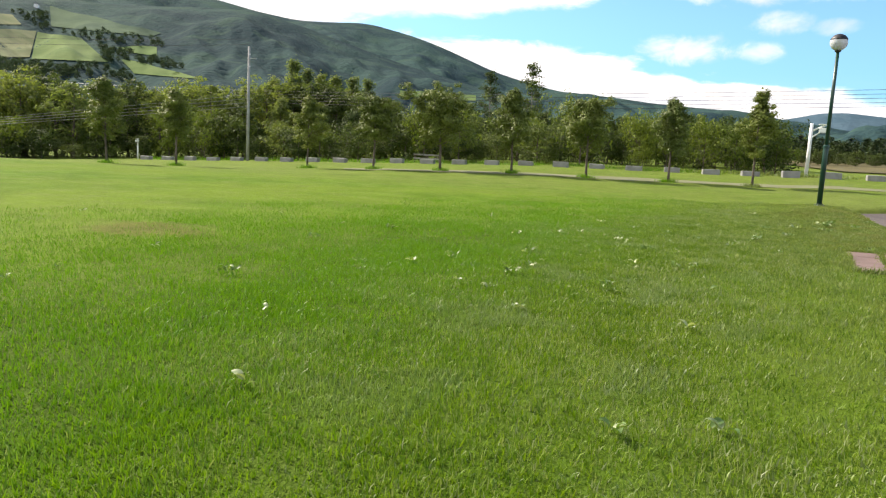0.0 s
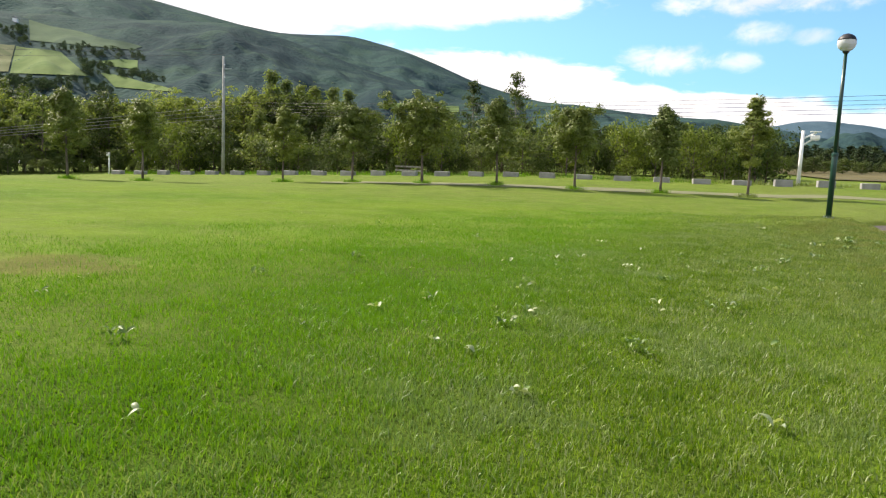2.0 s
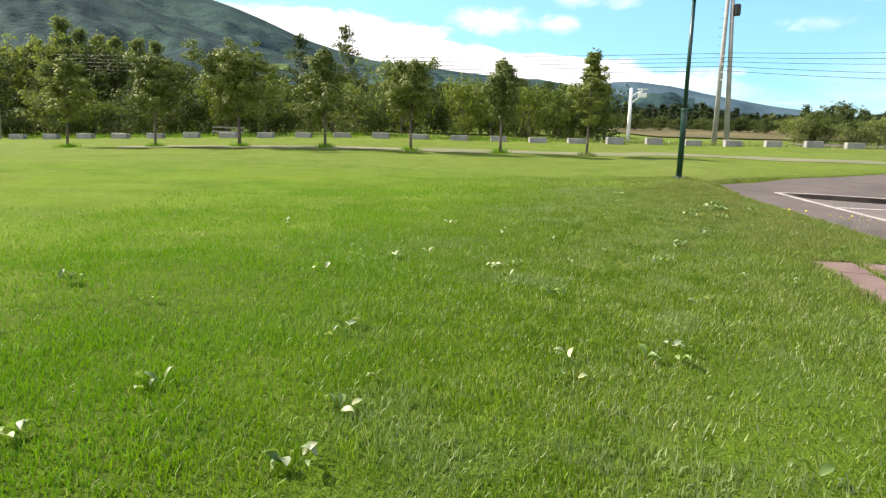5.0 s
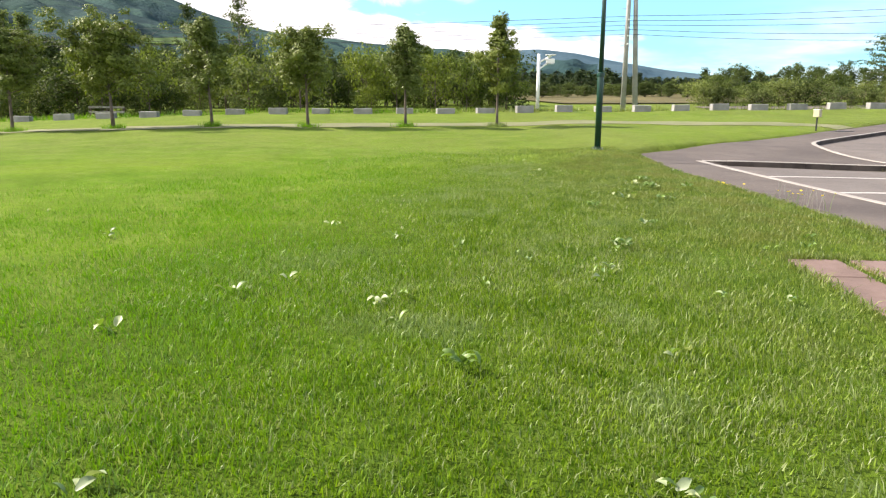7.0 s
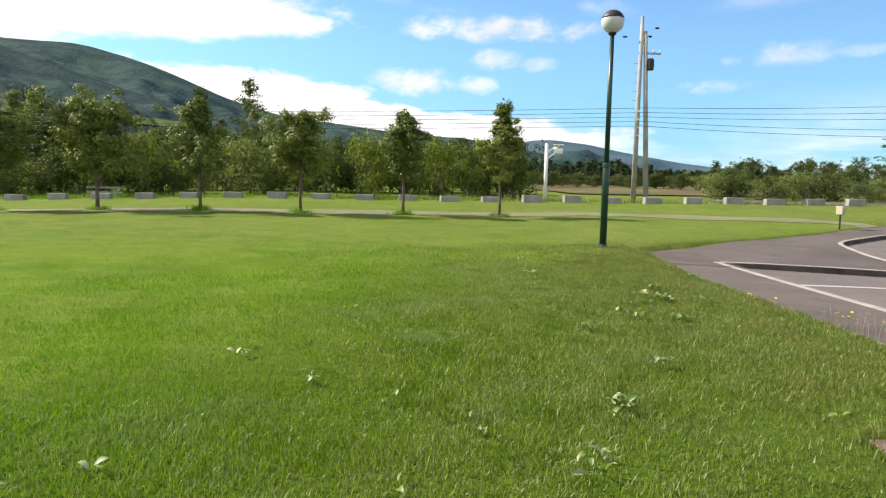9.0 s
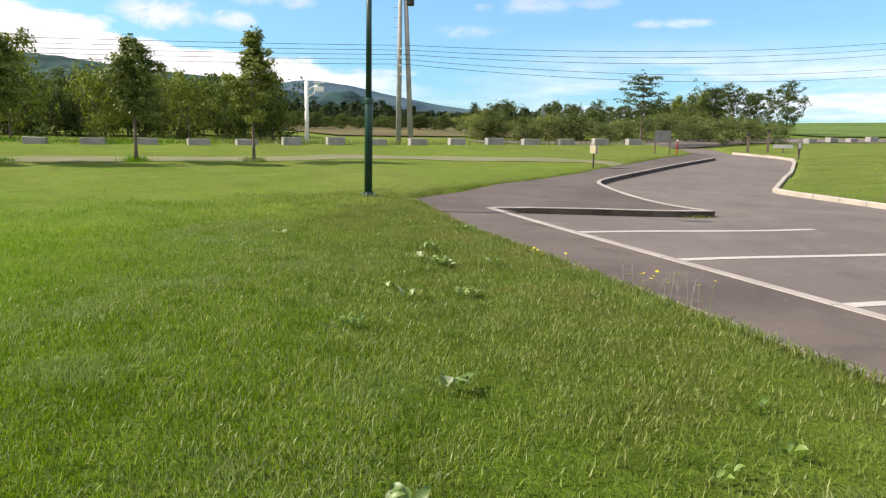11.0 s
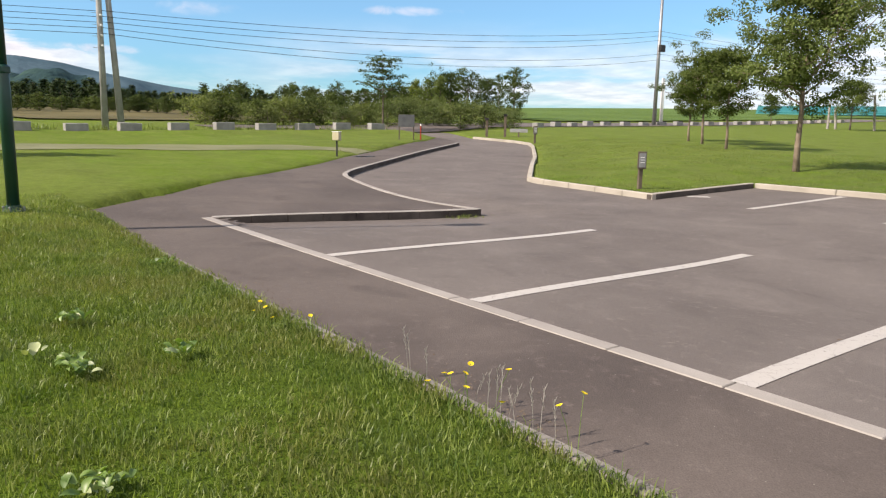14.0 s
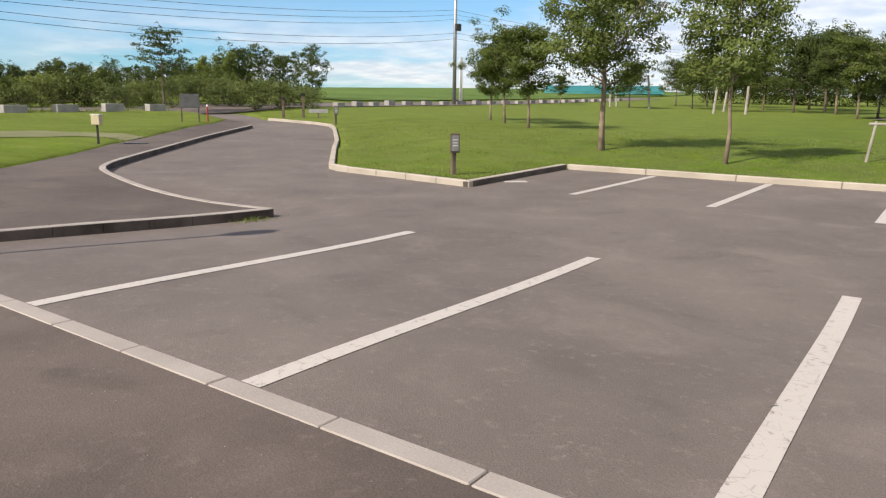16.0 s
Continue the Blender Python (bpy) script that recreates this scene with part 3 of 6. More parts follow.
def ground_z(x, y):
    """The grass, which stands a little over the tarmac and falls to it at its edge."""
    x, y = np.asarray(x, float), np.asarray(y, float)
    d = edge_dist(x, y, PAVED + PAVED[:1])
    di = edge_dist(x, y, ISLAND)
    inn = inside(x, y, PAVED) | ((di < 0.11) & (y > 8) & (x > -22))
    right = (di < d + 0.01) & ~inn & (y > 8.5) & (x < 60)
    h = 0.07 * step01(d / 0.8) + 0.015
    h = h + 0.17 * np.exp(-((x + 0.8) ** 2 + (y + 2.55) ** 2) / 2.2)
    h = np.where(right, 0.07 + 0.22 * step01((d - 0.15) / 5.0), h)
    h = h + 0.018 * np.sin(x * 0.9 + 1.3 * np.sin(y * 0.7)) * np.sin(y * 0.8) * step01(d / 2) * step01((60 - np.abs(x)) / 20)
    h = h + 0.2 * np.exp(-((x + 26.3) / 1.7) ** 2) * step01((y + 7) / 17) * step01((22.5 - y) / 2)
    h = np.where(right, h, h + 0.09 * step01((x + 21) / 4) * step01((-x - 1.6) / 2.4) * step01((y + 3.0) / 2.6))
    return flat_base(x, y) + np.where(inn, -0.26, h)


def gz(x, y):
    return float(ground_z(np.array([x]), np.array([y]))[0])


def axis(dense0, dense1, fine, out):
    a = list(np.arange(dense0, dense1 + 1e-6, fine))
    s, v, lo = fine, dense0, []
    while v > -out:
        s *= 1.22
        v -= s
        lo.append(v)
    s, v, hi = fine, dense1, []
    while v < out:
        s *= 1.22
        v += s
        hi.append(v)
    return np.array(lo[::-1] + a + hi)


gx, gy = axis(-24, 26, 0.22, 3500), axis(-26, 26, 0.22, 3500)
X, Y = np.meshgrid(gx, gy, indexing="ij")
Z = ground_z(X.ravel(), Y.ravel())
nx, ny = X.shape
idx = np.arange(nx * ny).reshape(nx, ny)
quads = np.stack([idx[:-1, :-1], idx[1:, :-1], idx[1:, 1:], idx[:-1, 1:]], -1).reshape(-1, 4)
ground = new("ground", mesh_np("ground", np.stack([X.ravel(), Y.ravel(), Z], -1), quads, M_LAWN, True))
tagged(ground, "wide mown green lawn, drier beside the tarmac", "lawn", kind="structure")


def clip_cell(poly, x0, x1, y0, y1):
    """The part of a polygon inside a cell."""
    for ax, lim, sign in ((0, x0, 1), (0, x1, -1), (1, y0, 1), (1, y1, -1)):
        out = []
        for p, q in zip(poly, poly[1:] + poly[:1]):
            a, b = (p[ax] - lim) * sign, (q[ax] - lim) * sign
            if a >= 0:
                out.append(p)
            if (a >= 0) != (b >= 0):
                t = a / (a - b)
                out.append((p[0] + t * (q[0] - p[0]), p[1] + t * (q[1] - p[1])))
        poly = out
        if len(poly) < 3:
            return []
    return poly


def sheet(name, poly, cell, height, mat, thick=0.0):
    """A flat form that follows a height function, cut to a polygon."""
    bm = bmesh.new()
    xs, ys = [p[0] for p in poly], [p[1] for p in poly]
    seen = {}

    def vert(p):
        k = (round(p[0], 3), round(p[1], 3))
        if k not in seen:
            seen[k] = bm.verts.new((p[0], p[1], 0))
        return seen[k]
    i0, i1 = math.floor(min(xs) / cell), math.ceil(max(xs) / cell)
    j0, j1 = math.floor(min(ys) / cell), math.ceil(max(ys) / cell)
    for i in range(i0, i1):
        strip = clip_cell(list(poly), i * cell, (i + 1) * cell, -1e6, 1e6)
        if not strip:
            continue
        for j in range(j0, j1):
            c = clip_cell(strip, i * cell, (i + 1) * cell, j * cell, (j + 1) * cell)
            vs = []
            for p in c:
                v = vert(p)
                if v not in vs:
                    vs.append(v)
            if len(vs) >= 3:
                try:
                    bm.faces.new(vs)
                except ValueError:
                    pass
    co = np.array([v.co[:] for v in bm.verts])
    zz = height(co[:, 0], co[:, 1])
    for v, z in zip(bm.verts, zz):
        v.co.z = z
    bmesh.ops.recalc_face_normals(bm, faces=bm.faces)
    if sum(f.normal.z for f in bm.faces) < 0:
        bmesh.ops.reverse_faces(bm, faces=bm.faces)
    me = bpy.data.meshes.new(name)
    bm.to_mesh(me)
    bm.free()
    me.materials.append(mat)
    return me


LOT = [(KERB_W[0], 0.0)] + CURVE + [(-20.5, 20.2), (-27.6, 22.6)] + ISLAND + [(27.0, 0.0)]
lot = new("road", sheet("road", LOT, 0.5, base, M_ASPHALT))
tagged(lot, "worn brownish-grey asphalt car park and drive", "car park", kind="structure")
WALK = [(-2.4, WALK_Y)] + BACK[:-1] + [(-20.5, 20.2)] + CURVE[::-1] + [KERB_W, (27.0, 0.0), (27.0, WALK_Y)]


def walk_z(x, y):
    return flat_base(x, y) + np.where(np.asarray(x) < 0.3, lift_z(x, y), 0.0)


pavement = new("pavement", sheet("pavement", WALK, 0.25, walk_z, M_WALK))
tagged(pavement, "brownish asphalt footway between lawn and car park", "pavement", kind="structure")
HIGHWAY = [(-33.5, 12.0), (-27.6, 22.6), (-27.6, 25.6), (-29.0, 32.0), (-31.5, 110.0), (-37.5, 110.0), (-35.5, 32.0), (-36.5, 12.0)]
highway = new("road", sheet("road", HIGHWAY, 2.0, lambda x, y: ground_z(x, y) + 0.05, M_ASPHALT))
tagged(highway, "grey asphalt country road past the entrance", "road", kind="structure")
TRAIL = [(-10.6, -24.0), (-12.2, -11.0), (-13.4, -4.2), (-14.2, 2.4), (-13.6, 8.6), (-12.2, 9.4), (-13.2, 10.6), (-16.4, 9.0), (-17.0, 3.5), (-16.0, -4.0), (-14.6, -11.2), (-12.8, -25.0)]
trail = new("path", sheet("path", TRAIL, 0.22, lambda x, y: ground_z(x, y) + 0.016, M_PATH))
tagged(trail, "pale trodden path across the lawn", "path", kind="structure")


# ---- painted lines ----
def painted(name, x0, y0, x1, y1, w, label, group):
    d = Vector((x1 - x0, y1 - y0, 0)).normalized()
    s = Vector((-d.y, d.x, 0)) * w / 2
    poly = [tuple((Vector((x0, y0, 0)) + s)[:2]), tuple((Vector((x0, y0, 0)) - s)[:2]), tuple((Vector((x1, y1, 0)) - s)[:2]), tuple((Vector((x1, y1, 0)) + s)[:2])]
    ob = new(name, sheet(name, poly, 0.5, lambda x, y: base(x, y) + 0.005, M_PAINT))
    return tagged(ob, label, "line", group, "structure")


for xa, xb, ye in ((2.63, 2.57, 4.52), (5.11, 5.01, 4.52), (7.49, 7.36, 4.64)):
    painted("bay_line", xa, 0.004, xb, ye, 0.15, "worn white painted parking bay line", "bay lines")
for xa in (2.41, 4.82, 7.14):
    painted("bay_line", xa, 9.25, xa, 13.3, 0.15, "worn white painted parking bay line", "bay lines")


painted("faded_patch", 0.42, 10.2, 0.75, 10.55, 0.26, "faded pale patch on the asphalt by the kerb corner", "")


# ---- kerbs, block by block ----
def along(line, length, gap):
    """Middles, directions and lengths of blocks laid end to end along a line."""
    pts = [Vector((*p, 0)) for p in line]
    total = sum((b - a).length for a, b in zip(pts, pts[1:]))
    n = max(1, round(total / length))
    step = total / n

    def at(s):
        for a, b in zip(pts, pts[1:]):
            l = (b - a).length
            if s <= l + 1e-6:
                return a.lerp(b, s / l)
            s -= l
        return pts[-1]
    out = []
    for i in range(n):
        p, q = at(i * step), at((i + 1) * step)
        out.append(((p + q) / 2, math.atan2(q.y - p.y, q.x - p.x), (q - p).length - gap))
    return out


def smooth_line(line, n=8):
    """A line through points with its bends rounded."""
    pts = [Vector((*p, 0)) for p in line]
    ext = [2 * pts[0] - pts[1]] + pts + [2 * pts[-1] - pts[-2]]
    out = []
    for a, b, c, d in zip(ext, ext[1:], ext[2:], ext[3:]):
        for k in range(n):
            t = k / n
            out.append(tuple((0.5 * (2 * b + (c - a) * t + (2 * a - 5 * b + 4 * c - d) * t * t + (3 * b - a - 3 * c + d) * t ** 3))[:2]))
    return out + [tuple(pts[-1][:2])]


def kerb_run(name, line, length, width, top, mat, label, offset, zf, bevel=0.015, gap=0.008, side_mat=None):
    root = tagged(new(name), label, "kerb", kind="structure")
    shared = {}
    for p, turn, ln in along(line, length, gap):
        key = round(ln, 2)
        if key not in shared:
            shared[key] = mesh_bm("kerb_block", boxed(-key / 2, key / 2, offset - width / 2, offset + width / 2, -0.25, top, bevel), mat)
            if side_mat:  # darker sides: shade put into their colour, with grime
                shared[key].materials.append(side_mat)
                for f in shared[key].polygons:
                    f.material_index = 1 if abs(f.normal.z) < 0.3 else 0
        z = float(zf(np.array([p.x]), np.array([p.y]))[0])
        half = Vector((math.cos(turn), math.sin(turn), 0)) * ln / 2
        ends = zf(np.array([p.x - half.x, p.x + half.x]), np.array([p.y - half.y, p.y + half.y]))
        tilt = random.uniform(-0.25, 0.25)
        part("kerb_block", shared[key], mat, root, at=pose(p.x, p.y, z + random.uniform(-0.002, 0.002), tilt, -math.degrees(math.atan2(ends[1] - ends[0], ln)), math.degrees(turn)))
    return root


kerb_run("flush_kerb", [(KERB_W[0] + 0.0, 0.0), (20.9, 0.0)], 0.8333, 0.14, 0.007, M_KERB, "flush pale concrete kerb of long blocks", -0.07, base, 0.006)
kerb_run("raised_kerb", [(-0.93, 0.02), KERB_E], 0.6, 0.13, 0.012, M_KERB, "raised concrete kerb beside the disabled bay", 0.065, lambda x, y: flat_base(x, y) + lift_z(x, y), 0.012, 0.004, M_KERB_SHADED)
kerb_run("curved_kerb", smooth_line(CURVE), 0.6, 0.13, 0.012, M_KERB, "raised concrete kerb that curves round the drive", -0.065, lambda x, y: flat_base(x, y) + lift_z(x, y), 0.012, 0.004, M_KERB_SHADED)
kerb_run("island_kerb", ISLAND[1:8], 0.9, 0.14, 0.125, M_KERB_PALE, "pale raised concrete kerb along the drive", 0.07, base)
kerb_run("island_kerb", [ISLAND[7], ISLAND[8], ISLAND[9], ISLAND[10]], 0.9, 0.14, 0.125, M_KERB_PALE, "pale raised concrete kerb round the lawn", 0.07, base, 0.015, 0.005)
kerb_run("island_kerb", ISLAND[10:13], 1.9, 0.14, 0.125, M_KERB_PALE, "pale raised concrete kerb beside the end bay", 0.07, base, 0.015, 0.005, M_KERB_SHADED)
kerb_run("island_kerb", ISLAND[12:16] + [(16.0, LOT_Y)], 1.9, 0.14, 0.125, M_KERB_PALE, "pale raised concrete kerb at the head of the bays", 0.07, base, 0.015, 0.005)
kerb_run("lawn_border", [(-2.4, WALK_Y), (20.0, WALK_Y)], 0.6, 0.09, 0.022, M_BORDER, "narrow concrete border sunk between lawn and footway", -0.045, base, 0.008)

# red paving slabs let into the grass
slabs = thing("paving_patch", pose(10.42, -3.4, gz(10.9, -3.2) + 0.004, 0, 0, -6), "small patch of reddish paving slabs sunk in the grass", "paving", kind="structure")
for i in range(4):
    for j in range(2):
        sl = boxed(0.0, 0.60, 0.0, 0.41, -0.08, 0.015, 0.01)
        part("slab", sl, M_BRICK, slabs, at=pose(i * 0.615, j * 0.50, random.uniform(-0.004, 0.006), random.uniform(-0.6, 0.6), random.uniform(-0.6, 0.6), random.uniform(-0.5, 0.5)))


# ---- granite blocks along the boundary ----
def boundary_block(seed):
    rnd = random.Random(seed)
    bm = boxed(-0.49, 0.49, -0.22, 0.22, -0.25, 0.40)
    bmesh.ops.subdivide_edges(bm, edges=bm.edges, cuts=2, use_grid_fill=True)
    bmesh.ops.bevel(bm, geom=[e for e in bm.edges if e.is_manifold and e.calc_face_angle(0) > 1], offset=0.02, segments=1, affect="EDGES")
    for v in bm.verts:
        v.co += Vector((rnd.uniform(-1, 1), rnd.uniform(-1, 1), rnd.uniform(-1, 1))) * 0.008
    return mesh_bm("boundary_block", bm, M_STONE)


blocks = [boundary_block(s) for s in range(4)]
BOUND = [(-26.7, 20.62), (-26.7, 12.75), (-26.5, 8.05), (-26.25, 3.3), (-25.8, -1.5), (-24.9, -6.2), (-24.2, -11.0), (-23.6, -18.0), (-23.4, -26.0), (-23.6, -36.0), (-24.0, -51.18)]


def lay_blocks(line, spacing, group):
    for i, (p, turn, _) in enumerate(along(line, spacing, 0)):
        sc = random.uniform(0.95, 1.06)
        ob = new("boundary_stone", blocks[i % 4])
        ob.matrix_basis = pose(p.x, p.y, gz(p.x, p.y) + random.uniform(-0.03, 0.02), random.uniform(-1, 1), random.uniform(-1.2, 1.2), math.degrees(turn) + random.uniform(-3, 3)) @ Matrix.Diagonal((sc, 1, random.uniform(0.92, 1.06) * (0.78 if p.y < -3 else 0.94), 1))
        tagged(ob, "squared grey granite block set on the grass", "stone block", group)


lay_blocks(BOUND, 2.36, "boundary stones")
lay_blocks([(-28.6, 34.0), (-31.0, 44.0), (-31.0, 92.0)], 2.6, "boundary stones")


# ---- street furniture ----
def park_lamp(x, y):
    t = thing("park_lamp", pose(x, y, gz(x, y) - 0.02, 0, 0, 15), "dark green steel park lamp with a round glass globe", "street lamp")
    part("base_plate", lathe(bmesh.new(), [(0.15, 0), (0.15, 0.02), (0.09, 0.05), (0.085, 0.09)], 16), M_GREEN, t)
    for k in range(4):
        a = math.pi / 4 + k * math.pi / 2
        part("bolt", lathe(bmesh.new(), [(0.016, 0), (0.016, 0.06), (0.01, 0.065)], 6), M_STEEL, t, at=pose(0.12 * math.cos(a), 0.12 * math.sin(a), 0.015))
    part("lower_pole", lathe(bmesh.new(), [(0.073, 0.04), (0.073, 1.72), (0.066, 1.74)], 18), M_GREEN, t, smooth=True)
    part("collar", lathe(bmesh.new(), [(0.083, 1.70), (0.088, 1.715), (0.088, 1.775), (0.06, 1.80)], 18), M_GREEN, t)
    part("upper_pole", lathe(bmesh.new(), [(0.055, 1.78), (0.044, 4.46)], 16), M_GREEN, t, smooth=True)
    part("neck", lathe(bmesh.new(), [(0.05, 4.42), (0.085, 4.45), (0.085, 4.49), (0.05, 4.51)], 16), M_DARK, t)
    part("lamp_holder", lathe(bmesh.new(), [(0.03, 4.50), (0.035, 4.58), (0.05, 4.60), (0.05, 4.74), (0.03, 4.78)], 12), M_DARK, t)
    r, c = 0.235, 4.70
    ball = [(max(0.004, r * math.cos(a)), c + r * math.sin(a)) for a in [math.radians(v) for v in range(-78, 21, 7)]]
    part("globe", lathe(bmesh.new(), ball, 28), M_GLASS, t, "clear glass globe", True)
    cap = [(max(0.004, 1.03 * r * math.cos(a)), c + 1.02 * r * math.sin(a)) for a in [math.radians(v) for v in range(16, 91, 8)]]
    part("cap", lathe(bmesh.new(), [(0.21, c + 0.055)] + cap, 28), M_DARK, t, "dark metal cap", True)


park_lamp(-0.8, -2.55)


def rod(pts, r, sides=8):
    return tube(bmesh.new(), pts, [r] * len(pts), sides)


def a_frame_pole():
    z = gz(-29.5, 5.6)
    t = thing("utility_pole", pose(-29.5, 5.2, z), "pair of leaning concrete utility poles joined at the top", "utility pole")
    tube_a = tube(bmesh.new(), [(0, 0, -0.5), (0.0, 0.05, 11.2)], [0.17, 0.10], 14)
    part("pole", tube_a, M_CONC, t, smooth=True)
    part("pole", tube(bmesh.new(), [(0, 0.80, -0.5), (0, 0.27, 10.3)], [0.17, 0.11], 14), M_CONC, t, smooth=True)
    part("brace", boxed(-0.06, 0.06, -0.1, 0.42, 9.6, 9.72), M_STEEL, t)
    part("crossarm", boxed(-0.05, 0.05, -0.1, 1.25, 8.95, 9.05, 0.008), M_STEEL, t)
    for k in range(3):
        part("insulator", lathe(bmesh.new(), [(0.03, 0), (0.07, 0.03), (0.03, 0.06), (0.07, 0.09), (0.02, 0.14)], 10), M_WHITE, t, at=pose(0, 0.45 + 0.36 * k, 9.05))
    part("transformer", lathe(bmesh.new(), [(0.20, 7.9), (0.22, 7.95), (0.22, 8.5), (0.15, 8.58)], 16), M_DARK, t, at=pose(0.1, 0.62, 0.1))
    for k in range(9):
        part("step_bolt", rod([(-0.05, -0.02, 4.0 + 0.55 * k), (-0.05, -0.33, 4.0 + 0.55 * k)], 0.012, 5), M_STEEL, t)
    for k in range(4):
        part("insulator", lathe(bmesh.new(), [(0.03, 0), (0.06, 0.03), (0.03, 0.06), (0.05, 0.10)], 8), M_WHITE, t, at=pose(0.16, 0.04, 4.1 + 0.48 * k, 0, 90, 0))
    for dy, dz in ((-0.95, 9.95), (0.55, 10.0), (0.95, 10.5)):
        part("spacer", lathe(bmesh.new(), [(0.02, -0.14), (0.06, -0.06), (0.06, 0.06), (0.02, 0.14)], 8), M_DARK, t, at=pose(0, dy, dz, 90, 0, 0))
    return z


za = a_frame_pole()


def slim_pole(x, y, h, r, mat, label, extra=()):
    z = gz(x, y)
    t = thing("utility_pole", pose(x, y, z), label, "utility pole")
    part("pole", tube(bmesh.new(), [(0, 0, -0.4), (0, 0, h)], [r, r * 0.65], 12), mat, t, smooth=True)
    for k in range(2):
        part("insulator", lathe(bmesh.new(), [(0.03, 0), (0.07, 0.04), (0.03, 0.1)], 8), M_WHITE, t, at=pose(0, 0.12, h - 0.6 - 0.9 * k, 90, 0, 0))
    return t, z


tl, zl = slim_pole(-24.2, -40.1, 8.75, 0.13, M_CONC, "tall grey concrete utility pole beside the bushes")
part("crossarm", boxed(-0.05, 0.05, -0.1, 0.7, 7.8, 7.88), M_STEEL, tl)
tr, zr = slim_pole(-31.1, 52.6, 12.6, 0.19, M_STEEL, "tall slender steel pole with a small dark box")
part("control_box", boxed(0.12, 0.45, -0.25, 0.35, 6.6, 7.2, 0.02), M_DARK, tr, "dark control box")
tw = thing("marker_post", pose(-31.0, 53.5, gz(-31, 53.5)), "white painted steel post beside the tall pole", "post")
part("post", tube(bmesh.new(), [(0, 0, -0.3), (0, 0, 4.3)], [0.16, 0.14], 12), M_WHITE, tw, smooth=True)


def wire(a, b, sag, r, mat, label):
    a, b = Vector(a), Vector(b)
    pts = [a.lerp(b, k / 24) - Vector((0, 0, sag * 4 * (k / 24) * (1 - k / 24))) for k in range(25)]
    ob = new("overhead_wire", mesh_bm("overhead_wire", tube(bmesh.new(), pts, [r] * 25, 5), mat))
    tagged(ob, label, "cable", "overhead wires")


for k, (dz, zb) in enumerate(((5.75, 8.4), (5.48, 8.0), (5.22, 7.6), (4.95, 6.4), (4.68, 5.9))):
    wire((-29.3, 5.3, za + dz), (-31.0, 52.5, zr + zb), 0.75 + 0.08 * k, 0.013, M_WIRE, "thin dark overhead wire between poles")
    wire((-29.6, 5.1, za + dz), (-38.0, -75.0, za + dz + 0.2), 0.7, 0.013, M_WIRE, "thin dark overhead wire running off over the trees")
    wire((-31.0, 52.7, zr + zb), (-27.0, 130.0, zr + zb + 1.0), 0.6, 0.013, M_WIRE, "thin dark overhead wire running off over the fields")
for za_, zb_ in ((4.99, -1.43), (4.69, -1.38), (4.38, -1.34), (4.08, -1.30)):
    wire((-24.2, -40.2, za_), (2.0, -70.0, zb_), 0.12, 0.014, M_WIRE_PALE, "pale bare overhead wire in front of the wood")
for dz in (8.3, 7.9):
    wire((-24.2, -40.0, zl + dz + 1.0), (4.0, -74.0, zl + dz - 1.0), 0.8, 0.012, M_WIRE, "thin dark overhead wire above the wood")


def bracket_lamp(x, y, h, turn, label, slim=1.0):
    t = thing("street_lamp", pose(x, y, gz(x, y), 0, 0, turn), label, "street lamp")
    part("post", tube(bmesh.new(), [(0, 0, -0.3), (0, 0, h)], [0.12 * slim, 0.10 * slim], 12), M_WHITE, t, smooth=True)
    part("arm", tube(bmesh.new(), [(0, 0.05, h * 0.86), (0, 0.75, h * 0.97)], [0.06, 0.05], 8), M_WHITE, t)
    part("arm", tube(bmesh.new(), [(0, 0.05, h * 0.74), (0, 0.62, h * 0.86)], [0.045, 0.045], 8), M_WHITE, t)
    hd = part("lamp_head", boxed(-0.13, 0.13, 0.45, 0.95, h * 0.84, h * 0.92, 0.03), M_WHITE, t)
    part("lens", boxed(-0.10, 0.10, 0.50, 0.90, h * 0.825, h * 0.84), M_GLASS, hd)
    part("visor", boxed(-0.15, 0.15, 0.40, 1.0, h * 0.975, h * 0.99, 0.01), M_WHITE, t)


bracket_lamp(-28.5, -0.3, 3.4, 0, "white bracket lamp post behind the granite blocks")
bracket_lamp(-25.15, -52.10, 1.75, -50, "small white bracket lamp post before the bushes", 0.6)


def sign_on_post(x, y, turn, kind):
    z = gz(x, y)
    if kind == "cream":
        t = thing("sign_post", pose(x, y, z, 0, 0, turn), "small cream sign box on a thin dark post", "sign")
        part("post", boxed(-0.022, 0.022, -0.022, 0.022, -0.2, 0.55), M_DARK, t)
        part("sign_box", boxed(-0.12, 0.12, -0.10, 0.10, 0.52, 0.80, 0.015), M_CREAM, t, "cream painted box")
        part("roof", boxed(-0.13, 0.13, -0.11, 0.11, 0.80, 0.815), M_WHITE, t)
    else:
        t = thing("sign_post", pose(x, y, z, 0, 0, turn), "small framed notice on a weathered wooden post", "sign")
        part("post", boxed(-0.045, 0.045, -0.045, 0.045, -0.2, 0.86, 0.006), M_WOOD, t)
        part("frame", boxed(-0.075, -0.045, -0.105, 0.105, 0.46, 0.86, 0.006), M_WOOD, t)
        part("panel", boxed(-0.083, -0.076, -0.08, 0.08, 0.50, 0.82), M_GREYBOARD, t, "grey notice panel")
        for k in range(3):
            part("text_bar", boxed(-0.0865, -0.0835, -0.055, 0.05, 0.60 + 0.06 * k, 0.615 + 0.06 * k), M_WHITE, t)


